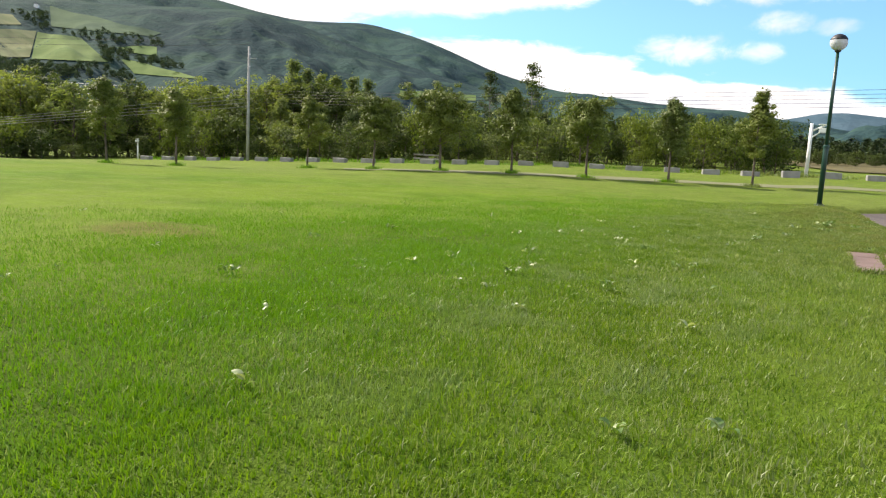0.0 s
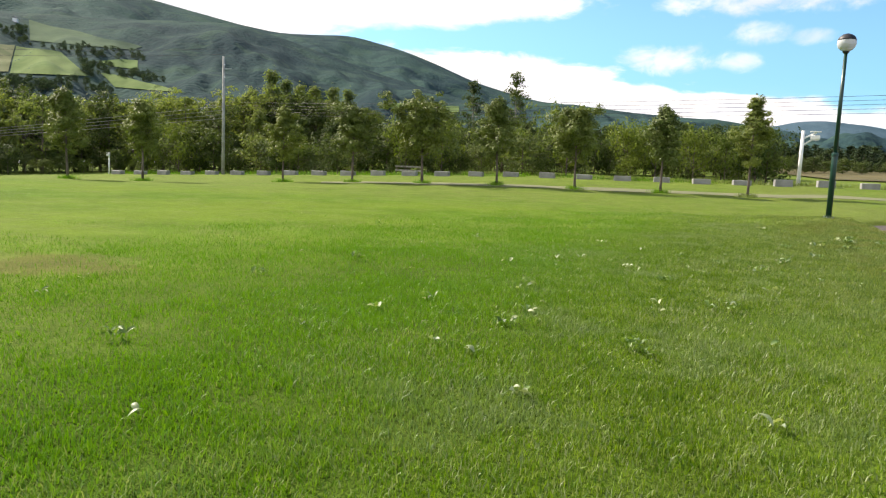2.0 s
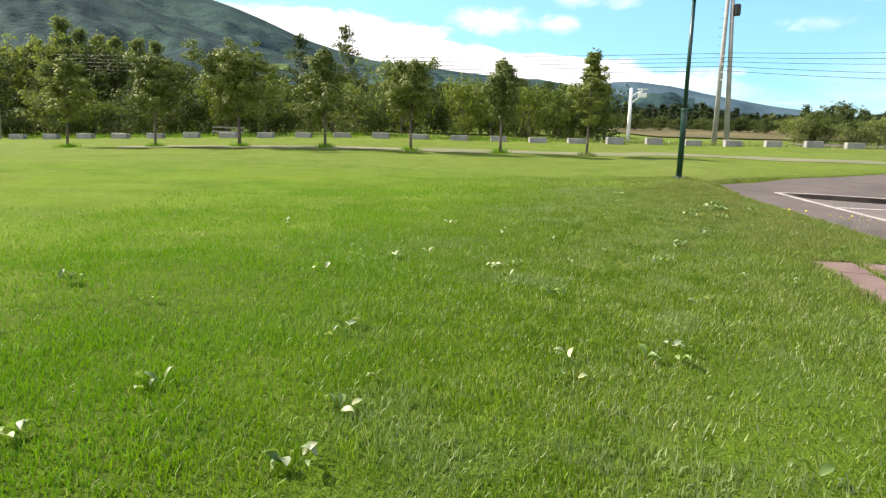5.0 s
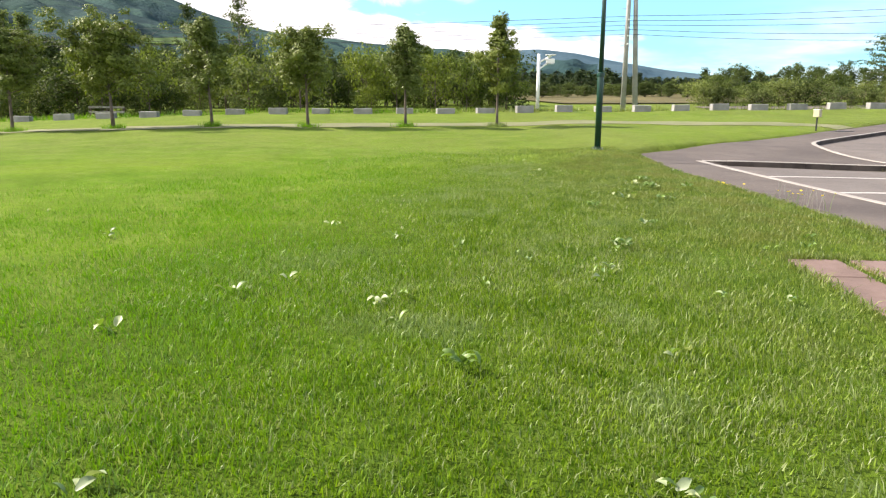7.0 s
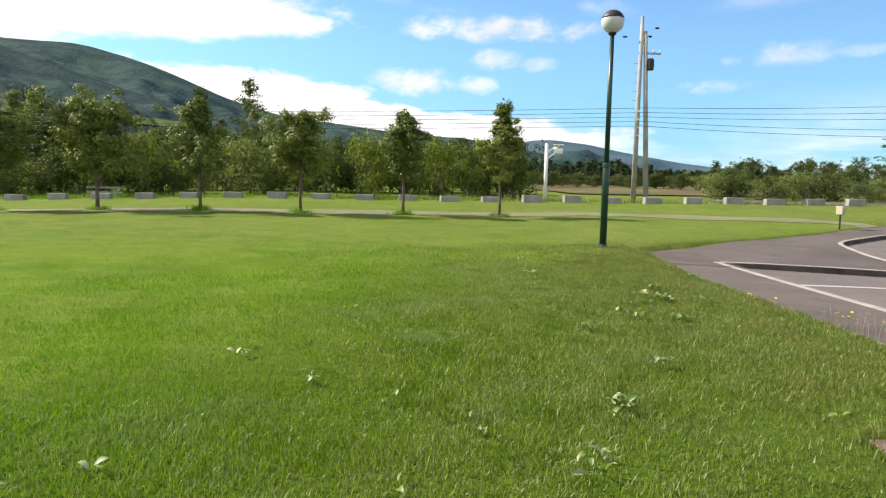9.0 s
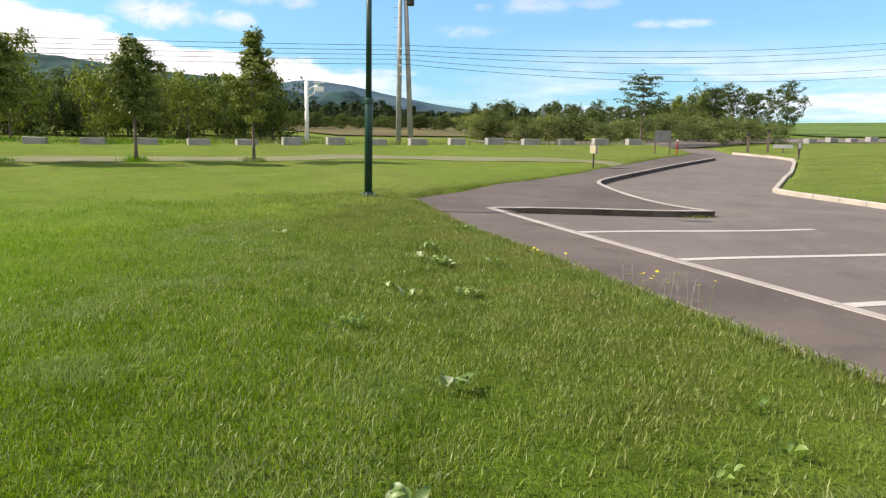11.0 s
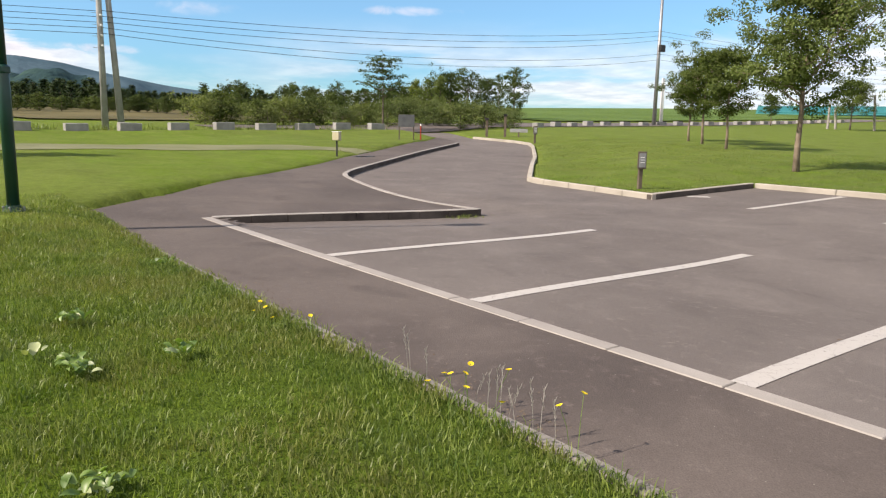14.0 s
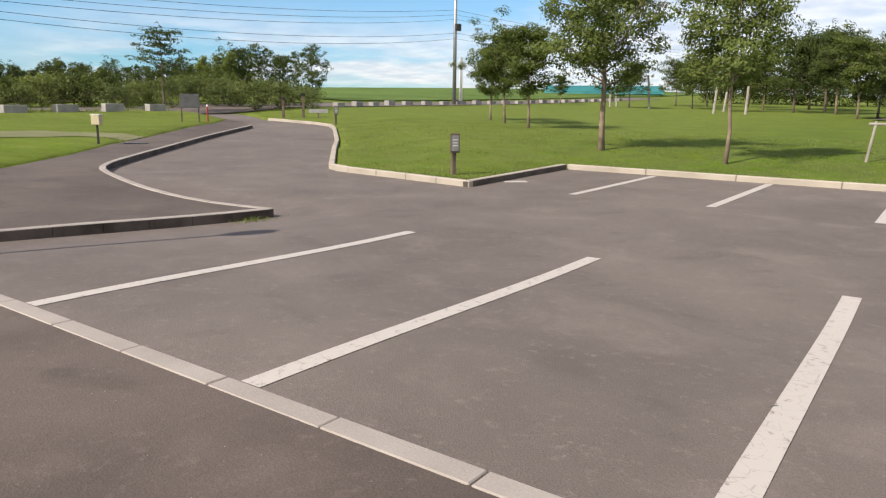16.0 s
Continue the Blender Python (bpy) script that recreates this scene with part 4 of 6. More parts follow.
sign_on_post(-11.4, 8.1, 35, "cream")
sign_on_post(-0.7, 9.98, 150, "wood")
sign_on_post(-16.0, 21.95, 150, "wood")
board = thing("notice_board", pose(-20.0, 16.95, gz(-20, 16.95), 0, 0, -35), "grey sign board on two posts beside the entrance", "sign board")
part("panel", boxed(-0.03, 0.03, -0.40, 0.40, 0.62, 1.22, 0.01), M_SLATE, board)
for dy in (-0.36, 0.36):
    part("post", boxed(-0.09, -0.03, dy - 0.03, dy + 0.03, -0.2, 1.2), M_WOOD, board)
rp = thing("marker_post", pose(-20.5, 18.2, gz(-20.5, 18.2)), "slim red marker post with a white tip by the road", "post")
part("post", lathe(bmesh.new(), [(0.038, -0.2), (0.038, 0.70), (0.03, 0.72)], 10), M_RED, rp)
part("band", lathe(bmesh.new(), [(0.040, 0.70), (0.040, 0.76), (0.015, 0.79)], 10), M_WHITE, rp, "white band")
for x, y, h in ((-20.6, 24.2, 1.15), (-21.6, 23.7, 0.95)):
    g = thing("gate_post", pose(x, y, gz(x, y), 0, 0, 45), "square steel gate post with a dark cap", "post")
    part("post", boxed(-0.07, 0.07, -0.07, 0.07, -0.2, h, 0.01), M_WOOD, g)
    part("cap", boxed(-0.1, 0.1, -0.1, 0.1, h, h + 0.12, 0.01), M_DARK, g)
bar = thing("gate_rail", pose(-19.9, 24.6, gz(-19.9, 24.6), 0, 0, 40), "low folded gate rail beside its post", "gate")
part("rail", boxed(-0.5, 0.5, -0.03, 0.03, 0.25, 0.45, 0.01), M_GREYBOARD, bar)
part("foot", boxed(-0.04, 0.04, -0.04, 0.04, -0.2, 0.27), M_WOOD, bar)


rail = thing("rail_barrier", pose(-26.9, -26.0, gz(-26.9, -26.0), 0, 0, 92), "low weathered two-rail wooden barrier behind the granite blocks", "barrier")
for dx in (-0.95, 0, 0.95):
    part("post", boxed(dx - 0.05, dx + 0.05, -0.05, 0.05, -0.3, 0.56, 0.008), M_WOOD, rail)
for z0 in (0.22, 0.50):
    part("rail", boxed(-1.05, 1.05, -0.075, -0.05, z0, z0 + 0.12, 0.006), M_BIRCH, rail, "pale weathered rail")


# ---- trees ----
def leaf_mesh(name, centres, spread, count, size, mat, rnd, squash=0.6):
    """Many small pointed leaves scattered round clump centres."""
    weight = centres[:, 3] ** 1.3
    c = centres[rnd.choice(len(centres), count, p=weight / weight.sum())]
    off = rnd.normal(0, 1, (count, 3))
    off /= np.maximum(1.0, np.linalg.norm(off, axis=1, keepdims=True) / 1.7)
    p = c[:, :3] + off * (c[:, 3:4] * spread) * np.array([1, 1, squash])
    # blades face outward from their pad and upward, so that each pad has a lit and a shaded side
    mid = np.array([0, 0, np.median(centres[:, 2])])
    face = 0.8 * off + 0.6 * (p - mid) / np.abs(centres[:, :2]).max() + np.array([0, 0, 0.75]) + rnd.normal(0, 0.5, (count, 3))
    face /= np.linalg.norm(face, axis=1, keepdims=True)
    d = np.cross(face, rnd.normal(0, 1, (count, 3)))
    d /= np.linalg.norm(d, axis=1, keepdims=True) + 1e-9
    q = np.cross(face, d)
    q /= np.linalg.norm(q, axis=1, keepdims=True) + 1e-9
    s = size * rnd.uniform(0.6, 1.3, (count, 1))
    v = np.stack([p, p + d * s * 0.5 + q * s * 0.32, p + d * s, p + d * s * 0.5 - q * s * 0.32], 1).reshape(-1, 3)
    f = np.arange(count * 4).reshape(-1, 4)
    return mesh_np(name, v, f, mat)


def grown(seed, h, crown0, width, trunk_r, leaves, leaf, mat, bark, form="round", limbs=16, twigs=4, spread=0.26, sides=5):
    """Trunk-and-limb mesh and crown mesh of one tree."""
    rnd, py = np.random.default_rng(seed), random.Random(seed)
    bm = bmesh.new()
    n = 7
    drift = [Vector((0, 0, 0))]
    for k in range(1, n):
        drift.append(drift[-1] + Vector((py.uniform(-1, 1), py.uniform(-1, 1), 0)) * 0.009 * h)
    spine = [Vector((0, 0, -0.2 if k == 0 else 0)) + drift[k] + Vector((0, 0, h * 0.94 * k / (n - 1))) for k in range(n)]
    tube(bm, spine, [trunk_r * (1.25 if k == 0 else 1) * (1 - 0.86 * k / (n - 1)) + 0.006 for k in range(n)], 8)

    def on_spine(z):
        f = max(0, min(n - 1.001, z / (h * 0.94) * (n - 1)))
        return spine[int(f)].lerp(spine[int(f) + 1], f - int(f))
    centres = []
    for k in range(limbs):
        u = (k + py.random() * 0.9) / limbs
        z = crown0 + (h * 0.93 - crown0) * u
        if form == "round":
            reach = width / 2 * math.sqrt(max(0.05, 1 - (2 * u - 0.72) ** 2 / 1.75))
        elif form == "spire":
            reach = width / 2 * (0.25 + 0.75 * (1 - u) ** 0.75)
        elif form == "column":
            reach = width / 2 * (0.7 + 0.5 * math.sin(math.pi * min(1, u * 1.25))) * (1 - 0.72 * u ** 1.4)
        elif form == "tier":
            z = crown0 + (h * 0.93 - crown0) * (math.floor(u * 7) + py.uniform(0, 0.25)) / 7
            reach = width / 2 * (1.05 - 0.72 * u) * (1.0 if u > 0.12 else 0.7)
        else:
            reach = width / 2 * (0.7 + 0.45 * math.sin(math.pi * u)) * (1.0 if u < 0.8 else 0.6)
        reach *= py.uniform(0.45, 1.22)
        ang = k * 2.4 + py.uniform(-0.7, 0.7)
        rise = reach * py.uniform(0.25, 1.0) * (-0.5 if form == "spire" else 1)
        rise = min(rise * (0.3 if form == "tier" else 1), h - z)
        a = on_spine(z)
        dirv = Vector((math.cos(ang), math.sin(ang), 0))
        mid = a + dirv * reach * 0.5 + Vector((0, 0, rise * 0.35))
        end = a + dirv * reach + Vector((0, 0, rise))
        r = max(0.008, trunk_r * 0.42 * (1 - 0.7 * u))
        tube(bm, [a, mid, end], [r, r * 0.6, r * 0.2], sides)
        for s in (0.62, 1.0):
            q = a.lerp(mid, s * 2) if s < 0.5 else mid.lerp(end, s * 2 - 1)
            centres.append((*q, py.uniform(0.6, 1.5)))
        for j in range(twigs):
            s = py.uniform(0.3, 1.0)
            q = a.lerp(mid, s * 2) if s < 0.5 else mid.lerp(end, s * 2 - 1)
            e = q + Vector((py.uniform(-1, 1), py.uniform(-1, 1), py.uniform(-0.4, 0.9) * (0.15 if form == "tier" else 1))).normalized() * (reach * 0.6 + width * 0.12) * py.uniform(0.3, 0.75)
            tube(bm, [q, e], [r * 0.35, r * 0.12], min(4, sides))
            centres.append((*e, py.uniform(0.5, 1.4)))
    top = on_spine(h * 0.9)
    for j in range(4):
        centres.append((top.x + py.uniform(-0.05, 0.05) * width, top.y, h * (0.84 + 0.05 * j), 0.55 - 0.12 * j))
    crown = leaf_mesh("crown", np.array(centres), width * spread * 0.36, leaves, leaf, mat, rnd, 0.2 if form == "tier" else 0.6)
    return mesh_bm("trunk", bm, bark, True), crown


def plant(name, meshes, at, label, category, group=""):
    t = thing(name, at, label, category, group)
    part("trunk", meshes[0], None, t)
    part("crown", meshes[1], None, t)
    return t


# young trees along the lawn
row = [grown(11, 4.5, 1.35, 1.5, 0.05, 12000, 0.095, M_LEAF_YOUNG, M_BARK, "column", 26, 4, 0.20), grown(12, 4.0, 1.4, 1.75, 0.055, 13000, 0.095, M_LEAF_YOUNG, M_BARK, "column", 26, 4, 0.20),
       grown(13, 3.8, 1.3, 2.3, 0.055, 14000, 0.10, M_LEAF_YOUNG, M_BARK, "round", 22, 5, 0.17), grown(14, 4.35, 1.25, 1.9, 0.055, 12000, 0.10, M_LEAF_YOUNG, M_BARK, "column", 24, 4, 0.18),
       grown(15, 4.0, 1.2, 3.2, 0.07, 18000, 0.11, M_LEAF_YOUNG, M_BARK, "round", 26, 5, 0.14)]
ROW = [(-13.2, -3.97, 0, 1.0), (-12.95, -7.67, 1, 1.0), (-12.5, -11.5, 2, 1.0), (-12.5, -15.3, 3, 1.0), (-12.5, -19.2, 4, 1.0), (-11.8, -22.8, 2, 1.02), (-11.0, -26.4, 3, 0.92), (-6.2, -31.1, 1, 0.98), (-4.0, -33.4, 3, 0.98)]
tufts = []
for i, (x, y, k, s) in enumerate(ROW):
    plant("young_tree", row[k], pose(x, y, gz(x, y), 0, 0, 70 * i) @ Matrix.Scale(s, 4), "slender young broadleaf tree in the lawn, grass tuft at its foot", "tree", "row of young trees")
    tufts.append((x, y, 0.55))

# trees on the far lawn
right = [grown(21, 5.2, 1.75, 4.4, 0.085, 30000, 0.085, M_LEAF_LAWN, M_TRUNK, "vase", 26, 6, 0.13), grown(22, 4.9, 1.75, 2.7, 0.048, 22000, 0.075, M_LEAF_LAWN, M_TRUNK, "column", 28, 5, 0.17),
         grown(23, 4.3, 1.4, 2.9, 0.06, 14000, 0.095, M_LEAF_DARK, M_TRUNK, "vase", 24, 5, 0.16), grown(24, 4.4, 1.2, 3.4, 0.07, 9000, 0.13, M_LEAF_DARK, M_BARK, "round", 26, 5, 0.17)]
RIGHT = [(-0.55, 17.1, 0, 1.0), (3.26, 15.75, 1, 1.0), (-12.85, 30.4, 2, 0.9), (-10.5, 28.0, 2, 1.0), (-7.8, 25.6, 2, 1.0)]
# a dark grove at the far end of the lawn
for az, d, k, s in ((117.2, 80, 2, 0.7), (112.0, 74, 3, 1.0), (108.6, 86, 3, 1.1), (107.4, 78, 3, 1.05), (106.4, 88, 3, 1.15), (104.8, 74, 3, 1.1), (103.6, 90, 3, 1.3), (102.6, 82, 2, 1.2),
                    (100.6, 76, 3, 1.45), (99.6, 88, 3, 1.7), (98.6, 84, 3, 1.75), (97.9, 74, 2, 1.65), (96.6, 62, 2, 1.35), (95.4, 66, 3, 1.25), (94.2, 60, 2, 1.35), (92.6, 66, 3, 1.4), (91.0, 74, 3, 1.5), (89.0, 64, 2, 1.4)):
    RIGHT.append((8.0 + d * math.cos(radians(az)), -2.3 + d * math.sin(radians(az)), k, s))
for i, (x, y, k, s) in enumerate(RIGHT):
    plant("lawn_tree", right[k], pose(x, y, gz(x, y), 0, 0, 55 * i + 20) @ Matrix.Scale(s, 4), "leafy broadleaf tree standing in the mown lawn" if i < 5 else "dark leafy tree in the grove at the end of the lawn", "tree", "trees on the far lawn")

# woods and hedges beyond the boundary
wood = [grown(31, 6.6, 0.6, 4.8, 0.13, 3700, 0.25, M_LEAF_DARK, M_BARK, "round", 24, 4, 0.16, 3), grown(32, 7.6, 0.6, 4.0, 0.13, 3600, 0.25, M_LEAF, M_BARK, "column", 26, 4, 0.18, 3),
        grown(33, 7.0, 0.5, 5.4, 0.14, 3900, 0.26, M_LEAF_DARK, M_BARK, "round", 24, 4, 0.15, 3), grown(34, 10.2, 1.0, 3.6, 0.14, 5000, 0.22, M_LEAF, M_BIRCH, "column", 36, 4, 0.19, 3),
        grown(35, 9.8, 2.0, 3.2, 0.12, 3000, 0.20, M_LEAF_DARK, M_BIRCH, "column", 30, 4, 0.17, 3)]
wood.append(grown(36, 6.8, 0.5, 5.0, 0.13, 3900, 0.24, M_LEAF, M_BARK, "round", 24, 4, 0.15, 3))
bush = [grown(41, 2.8, 0.15, 4.0, 0.05, 1800, 0.20, M_BUSH, M_BARK, "round", 20, 4, 0.20, 3), grown(42, 2.4, 0.1, 3.8, 0.05, 1800, 0.19, M_BUSH_GREY, M_BARK, "vase", 20, 4, 0.20, 3),
        grown(43, 3.0, 0.15, 3.6, 0.05, 1800, 0.20, M_LEAF_DARK, M_BARK, "round", 20, 4, 0.20, 3)]
conifers = [grown(51, 9.0, 0.6, 3.4, 0.14, 900, 0.52, M_CONIFER, M_BARK, "spire", 40, 2, 0.2, 3), grown(52, 8.0, 0.5, 3.2, 0.13, 900, 0.52, M_CONIFER, M_BARK, "spire", 38, 2, 0.2, 3)]
EYE = Vector((22.0, -5.5, 1.4))


def polar(az, dist, eye=EYE):
    return eye.x + dist * math.cos(radians(az)), eye.y + dist * math.sin(radians(az))


def profile(az, table):
    return float(np.interp(az, [p[0] for p in table], [p[1] for p in table]))


EDGE = [(176, 49.5), (190, 47.5), (204, 50.5), (214, 56), (224, 65), (236, 66)]
TOPS = [(150, 2.0), (169, 2.2), (177, 1.7), (182, 2.3), (188, 3.1), (192, 3.7), (199, 4.0), (201, 3.6), (205, 3.6), (208, 4.9), (213.5, 5.2), (217, 4.8), (220, 4.4), (226, 3.9), (233, 4.6), (245, 5.0)]
rw = random.Random(5)
for i in range(125):
    az = 176 + 64 * (i + rw.random()) / 125
    d = max(rw.uniform(60, 92), profile(az, EDGE) + rw.uniform(8, 16))
    x, y = polar(az, d)
    k = rw.choice((1, 5, 5, 2)) if az > 213 else rw.choice((0, 1, 2, 2, 0))
    z = gz(x, y)
    s = max(0.55, (profile(az, TOPS) * rw.uniform(0.55, 1.0) * d * 0.01745 + 1.4 - z) / (7.0, 8.0, 7.5, 1, 1, 7.2)[k])
    plant("wood_tree", wood[k], pose(x, y, z, 0, 0, rw.uniform(0, 360)) @ Matrix.Scale(s, 4), "broadleaf tree in the dense wood behind the lawn", "tree", "wood behind the lawn")
for az, d, k, s in ((213.3, 72, 3, 0.98), (212.2, 75, 3, 0.92), (210.3, 72, 3, 0.83), (208.8, 74, 3, 0.84), (207.6, 72, 3, 0.80), (214.8, 74, 3, 0.80), (216.8, 73, 3, 0.72), (218.8, 72, 3, 0.66),
                    (194.5, 76, 4, 1.06), (197.8, 77, 4, 0.98), (196.4, 80, 4, 0.70), (211.2, 78, 3, 0.9)):
    x, y = polar(az, d)
    plant("tall_tree", wood[k], pose(x, y, gz(x, y), 0, 0, rw.uniform(0, 360)) @ Matrix.Scale(s, 4), "tall slim birch-like tree rising above the wood", "tree", "tall trees in the wood")
for i in range(80):
    az = 176 + 62 * (i + rw.random()) / 80
    x, y = polar(az, profile(az, EDGE) + rw.uniform(2.5, 9.0))
    k = rw.choice((2, 2, 2, 1, 0))
    plant("bush", bush[k], pose(x, y, gz(x, y), 0, 0, rw.uniform(0, 360)) @ Matrix.Scale(rw.choice((0.35, 0.45, 0.6, 0.75, 1.1)), 4), "dense green bush at the edge of the wood", "bush", "bushes along the boundary")
for i in range(70):
    az = 176 + 62 * (i + rw.random()) / 70
    x, y = polar(az, profile(az, EDGE) + rw.uniform(9.0, 14.0))
    plant("bush", bush[2], pose(x, y, gz(x, y), 0, 0, rw.uniform(0, 360)) @ Matrix.Scale(rw.uniform(0.6, 0.95), 4), "dark undergrowth bush in the shade of the wood", "bush", "undergrowth in the wood")
# lighter saplings in front of the wood, between the young trees
for az, s in ((176.2, 0.72), (179.0, 0.8), (181.2, 0.85), (183.9, 0.9), (186.0, 0.9), (190.5, 1.15), (200.2, 0.9), (203.0, 1.0), (222.5, 1.0), (220.0, 1.05)):
    x, y = polar(az, profile(az, EDGE) + 3.0)
    plant("bush", bush[0], pose(x, y, gz(x, y), 0, 0, rw.uniform(0, 360)) @ Matrix.Diagonal((s * 0.8, s * 0.8, s * 1.25, 1)), "yellow-green young willow bush behind the blocks", "bush", "bushes along the boundary")
# a low hedge closes the view behind the grove
for i in range(26):
    az = 86 + 20 * (i + rw.random()) / 26
    x, y = 8.0 + 108 * math.cos(radians(az)), -2.3 + rw.uniform(100, 114) * math.sin(radians(az))
    plant("bush", bush[2], pose(x, y, gz(x, y), 0, 0, rw.uniform(0, 360)) @ Matrix.Diagonal((1.5, 1.5, 1.0, 1)), "dark hedge bush behind the grove", "bush", "hedge behind the grove")
# dark conifer wood further off
for i in range(150):
    az = 157 + 22 * (i + rw.random()) / 150
    d = rw.uniform(100, 150)
    x, y = polar(az, d)
    z = gz(x, y)
    tall = (1.5 + 1.3 * step01((az - 160) / 9.0)) * rw.uniform(0.7, 1.0)
    s = max(0.25, (tall * d * 0.01745 + 1.4 - z) / 9.0)
    plant("conifer", conifers[i % 2], pose(x, y, z, 0, 0, rw.uniform(0, 360)) @ Matrix.Scale(float(s), 4) @ Matrix.Diagonal((1.7, 1.7, 1.0, 1)), "dark conifer in the far plantation", "tree", "conifer plantation")
for i in range(46):
    az = 158 + 21 * (i + rw.random()) / 46
    d = rw.uniform(84, 100)
    x, y = polar(az, d)
    z = gz(x, y)
    s = max(0.2, (rw.uniform(0.9, 1.7) * d * 0.01745 + 1.4 - z) / 7.0)
    plant("wood_tree", wood[rw.choice((0, 2))], pose(x, y, z, 0, 0, rw.uniform(0, 360)) @ Matrix.Scale(float(s), 4) @ Matrix.Diagonal((1.5, 1.5, 1.0, 1)), "dark broadleaf tree before the conifer plantation", "tree", "trees beyond the field")
# hedge and trees beside the entrance
EYE2 = Vector((10.8, -4.7, 1.45))
for i in range(46):
    az = 136.5 + 24 * (i + rw.random()) / 46
    x, y = polar(az, rw.uniform(50, 58), EYE2)
    k = rw.choice((1, 1, 1, 2))
    plant("bush", bush[k], pose(x, y, gz(x, y), 0, 0, rw.uniform(0, 360)) @ Matrix.Scale(rw.choice((0.36, 0.45, 0.5, 0.6, 0.68)), 4), "grey-green willow bush in the hedge by the road", "bush", "hedge by the road")
for az, d, k, s in ((139.6, 66, 0, 0.78), (138.2, 64, 2, 0.72), (136.8, 66, 0, 0.70), (141.0, 70, 2, 0.66), (134.6, 80, 2, 0.86), (143.4, 62, 2, 0.5), (142.2, 75, 1, 0.62), (135.8, 72, 4, 0.58), (140.4, 64, 1, 0.62)):
    x, y = polar(az + 2.0, d, EYE2)
    plant("wood_tree", wood[k], pose(x, y, gz(x, y), 0, 0, rw.uniform(0, 360)) @ Matrix.Scale(s * 0.82, 4), "rounded broadleaf tree beyond the road", "tree", "trees beyond the road")
tiered = grown(61, 6.4, 2.6, 5.2, 0.075, 3800, 0.15, M_LEAF_DARK, M_BARK, "tier", 34, 3, 0.12)
x, y = polar(146.7, 48.5, EYE2)
plant("spreading_tree", tiered, pose(x, y, gz(x, y)) @ Matrix.Scale(0.78, 4), "open tree with tiered branches above the hedge by the road", "tree")
for i in range(56):
    az = 141 + 19 * (i + rw.random()) / 56
    d = rw.uniform(88, 120)
    x, y = polar(az, d, EYE2)
    z = gz(x, y)
    tall = rw.uniform(2.1, 3.3) * d * 0.01745 + 1.4 - z
    if i % 5 == 0:
        plant("conifer", conifers[i % 2], pose(x, y, z, 0, 0, rw.uniform(0, 360)) @ Matrix.Scale(float(tall / 9.0), 4) @ Matrix.Diagonal((1.5, 1.5, 1.0, 1)), "dark conifer in the far plantation", "tree", "conifer plantation")
    else:
        plant("wood_tree", wood[(0, 2)[i % 2]], pose(x, y, z, 0, 0, rw.uniform(0, 360)) @ Matrix.Scale(float(tall / 7.2), 4), "dark broadleaf tree in the wood behind the hedge", "tree", "trees beyond the road")


# ---- hills and fields ----
def slope_z(az, r, el, r0, r1, folds, lift=1.4):
    u = (r - r0) / (r1 - r0)
    s = min(u, 1.0)
    fold = noise.fractal(Vector((az * 0.22, r * 0.0022, 3.7)), 1.0, 2.0, 3) * folds * math.sin(math.pi * s) ** 0.7
    return r1 * math.tan(radians(el)) * (s ** 1.25 if u <= 1 else 1 - (u - 1) * 1.2) + lift + fold - 6 * (1 - s)


def hill(name, ridge, r0, r1, az0, az1, mat, label, folds, lift=1.4):
    """A hillside that climbs from r0 to a skyline of given angles at r1."""
    na, nr = 420, 90
    az = np.linspace(az0, az1, na)
    el = np.interp(az, [p[0] for p in ridge], [p[1] for p in ridge])
    el = np.convolve(np.pad(el, 5, "edge"), np.ones(11) / 11, "valid")
    v = []
    for i in range(na):
        for j in range(nr):
            r = r0 + (r1 - r0) * j / (nr - 1) * 1.25
            x, y = polar(az[i], r)
            v.append((x, y, slope_z(az[i], r, el[i], r0, r1, folds, lift)))
    g = np.arange(na * nr).reshape(na, nr)
    f = np.stack([g[:-1, :-1], g[:-1, 1:], g[1:, 1:], g[1:, :-1]], -1).reshape(-1, 4)
    ob = new(name, mesh_np(name, v, f, mat, True))
    return tagged(ob, label, "hill", kind="structure")


RIDGE = [(170, 2.6), (174, 3.2), (177, 3.7), (178.3, 4.04), (182.5, 4.3), (185.6, 4.55), (188.6, 4.9), (192.5, 5.15), (195.2, 5.76), (197.9, 6.5), (201.5, 7.96), (204.2, 8.8), (207.7, 9.55), (209.9, 9.4), (212.8, 9.28),
         (216.1, 9.74), (219.7, 10.35), (222, 10.8), (224.6, 11.0), (228, 10.7), (232.6, 11.3), (240, 11.0), (255, 9.0)]
SPUR = [(192, 2.0), (196.5, 4.6), (199.6, 5.38), (204.1, 6.47), (208.5, 7.7), (212, 8.75), (216.1, 9.72), (219.7, 9.6), (224, 9.2), (232, 8.8), (245, 8.5)]
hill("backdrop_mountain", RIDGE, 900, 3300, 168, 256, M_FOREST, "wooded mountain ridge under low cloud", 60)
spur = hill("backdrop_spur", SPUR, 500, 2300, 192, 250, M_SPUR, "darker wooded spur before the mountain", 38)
BLUE = [(150, 0.6), (159.2, 2.1), (162.8, 2.55), (167, 3.27), (169.6, 3.84), (172.3, 4.15), (174, 4.1), (175.5, 3.75), (178, 3.3), (186, 2.5)]
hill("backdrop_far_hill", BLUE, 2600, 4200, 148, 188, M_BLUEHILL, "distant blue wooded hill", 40)


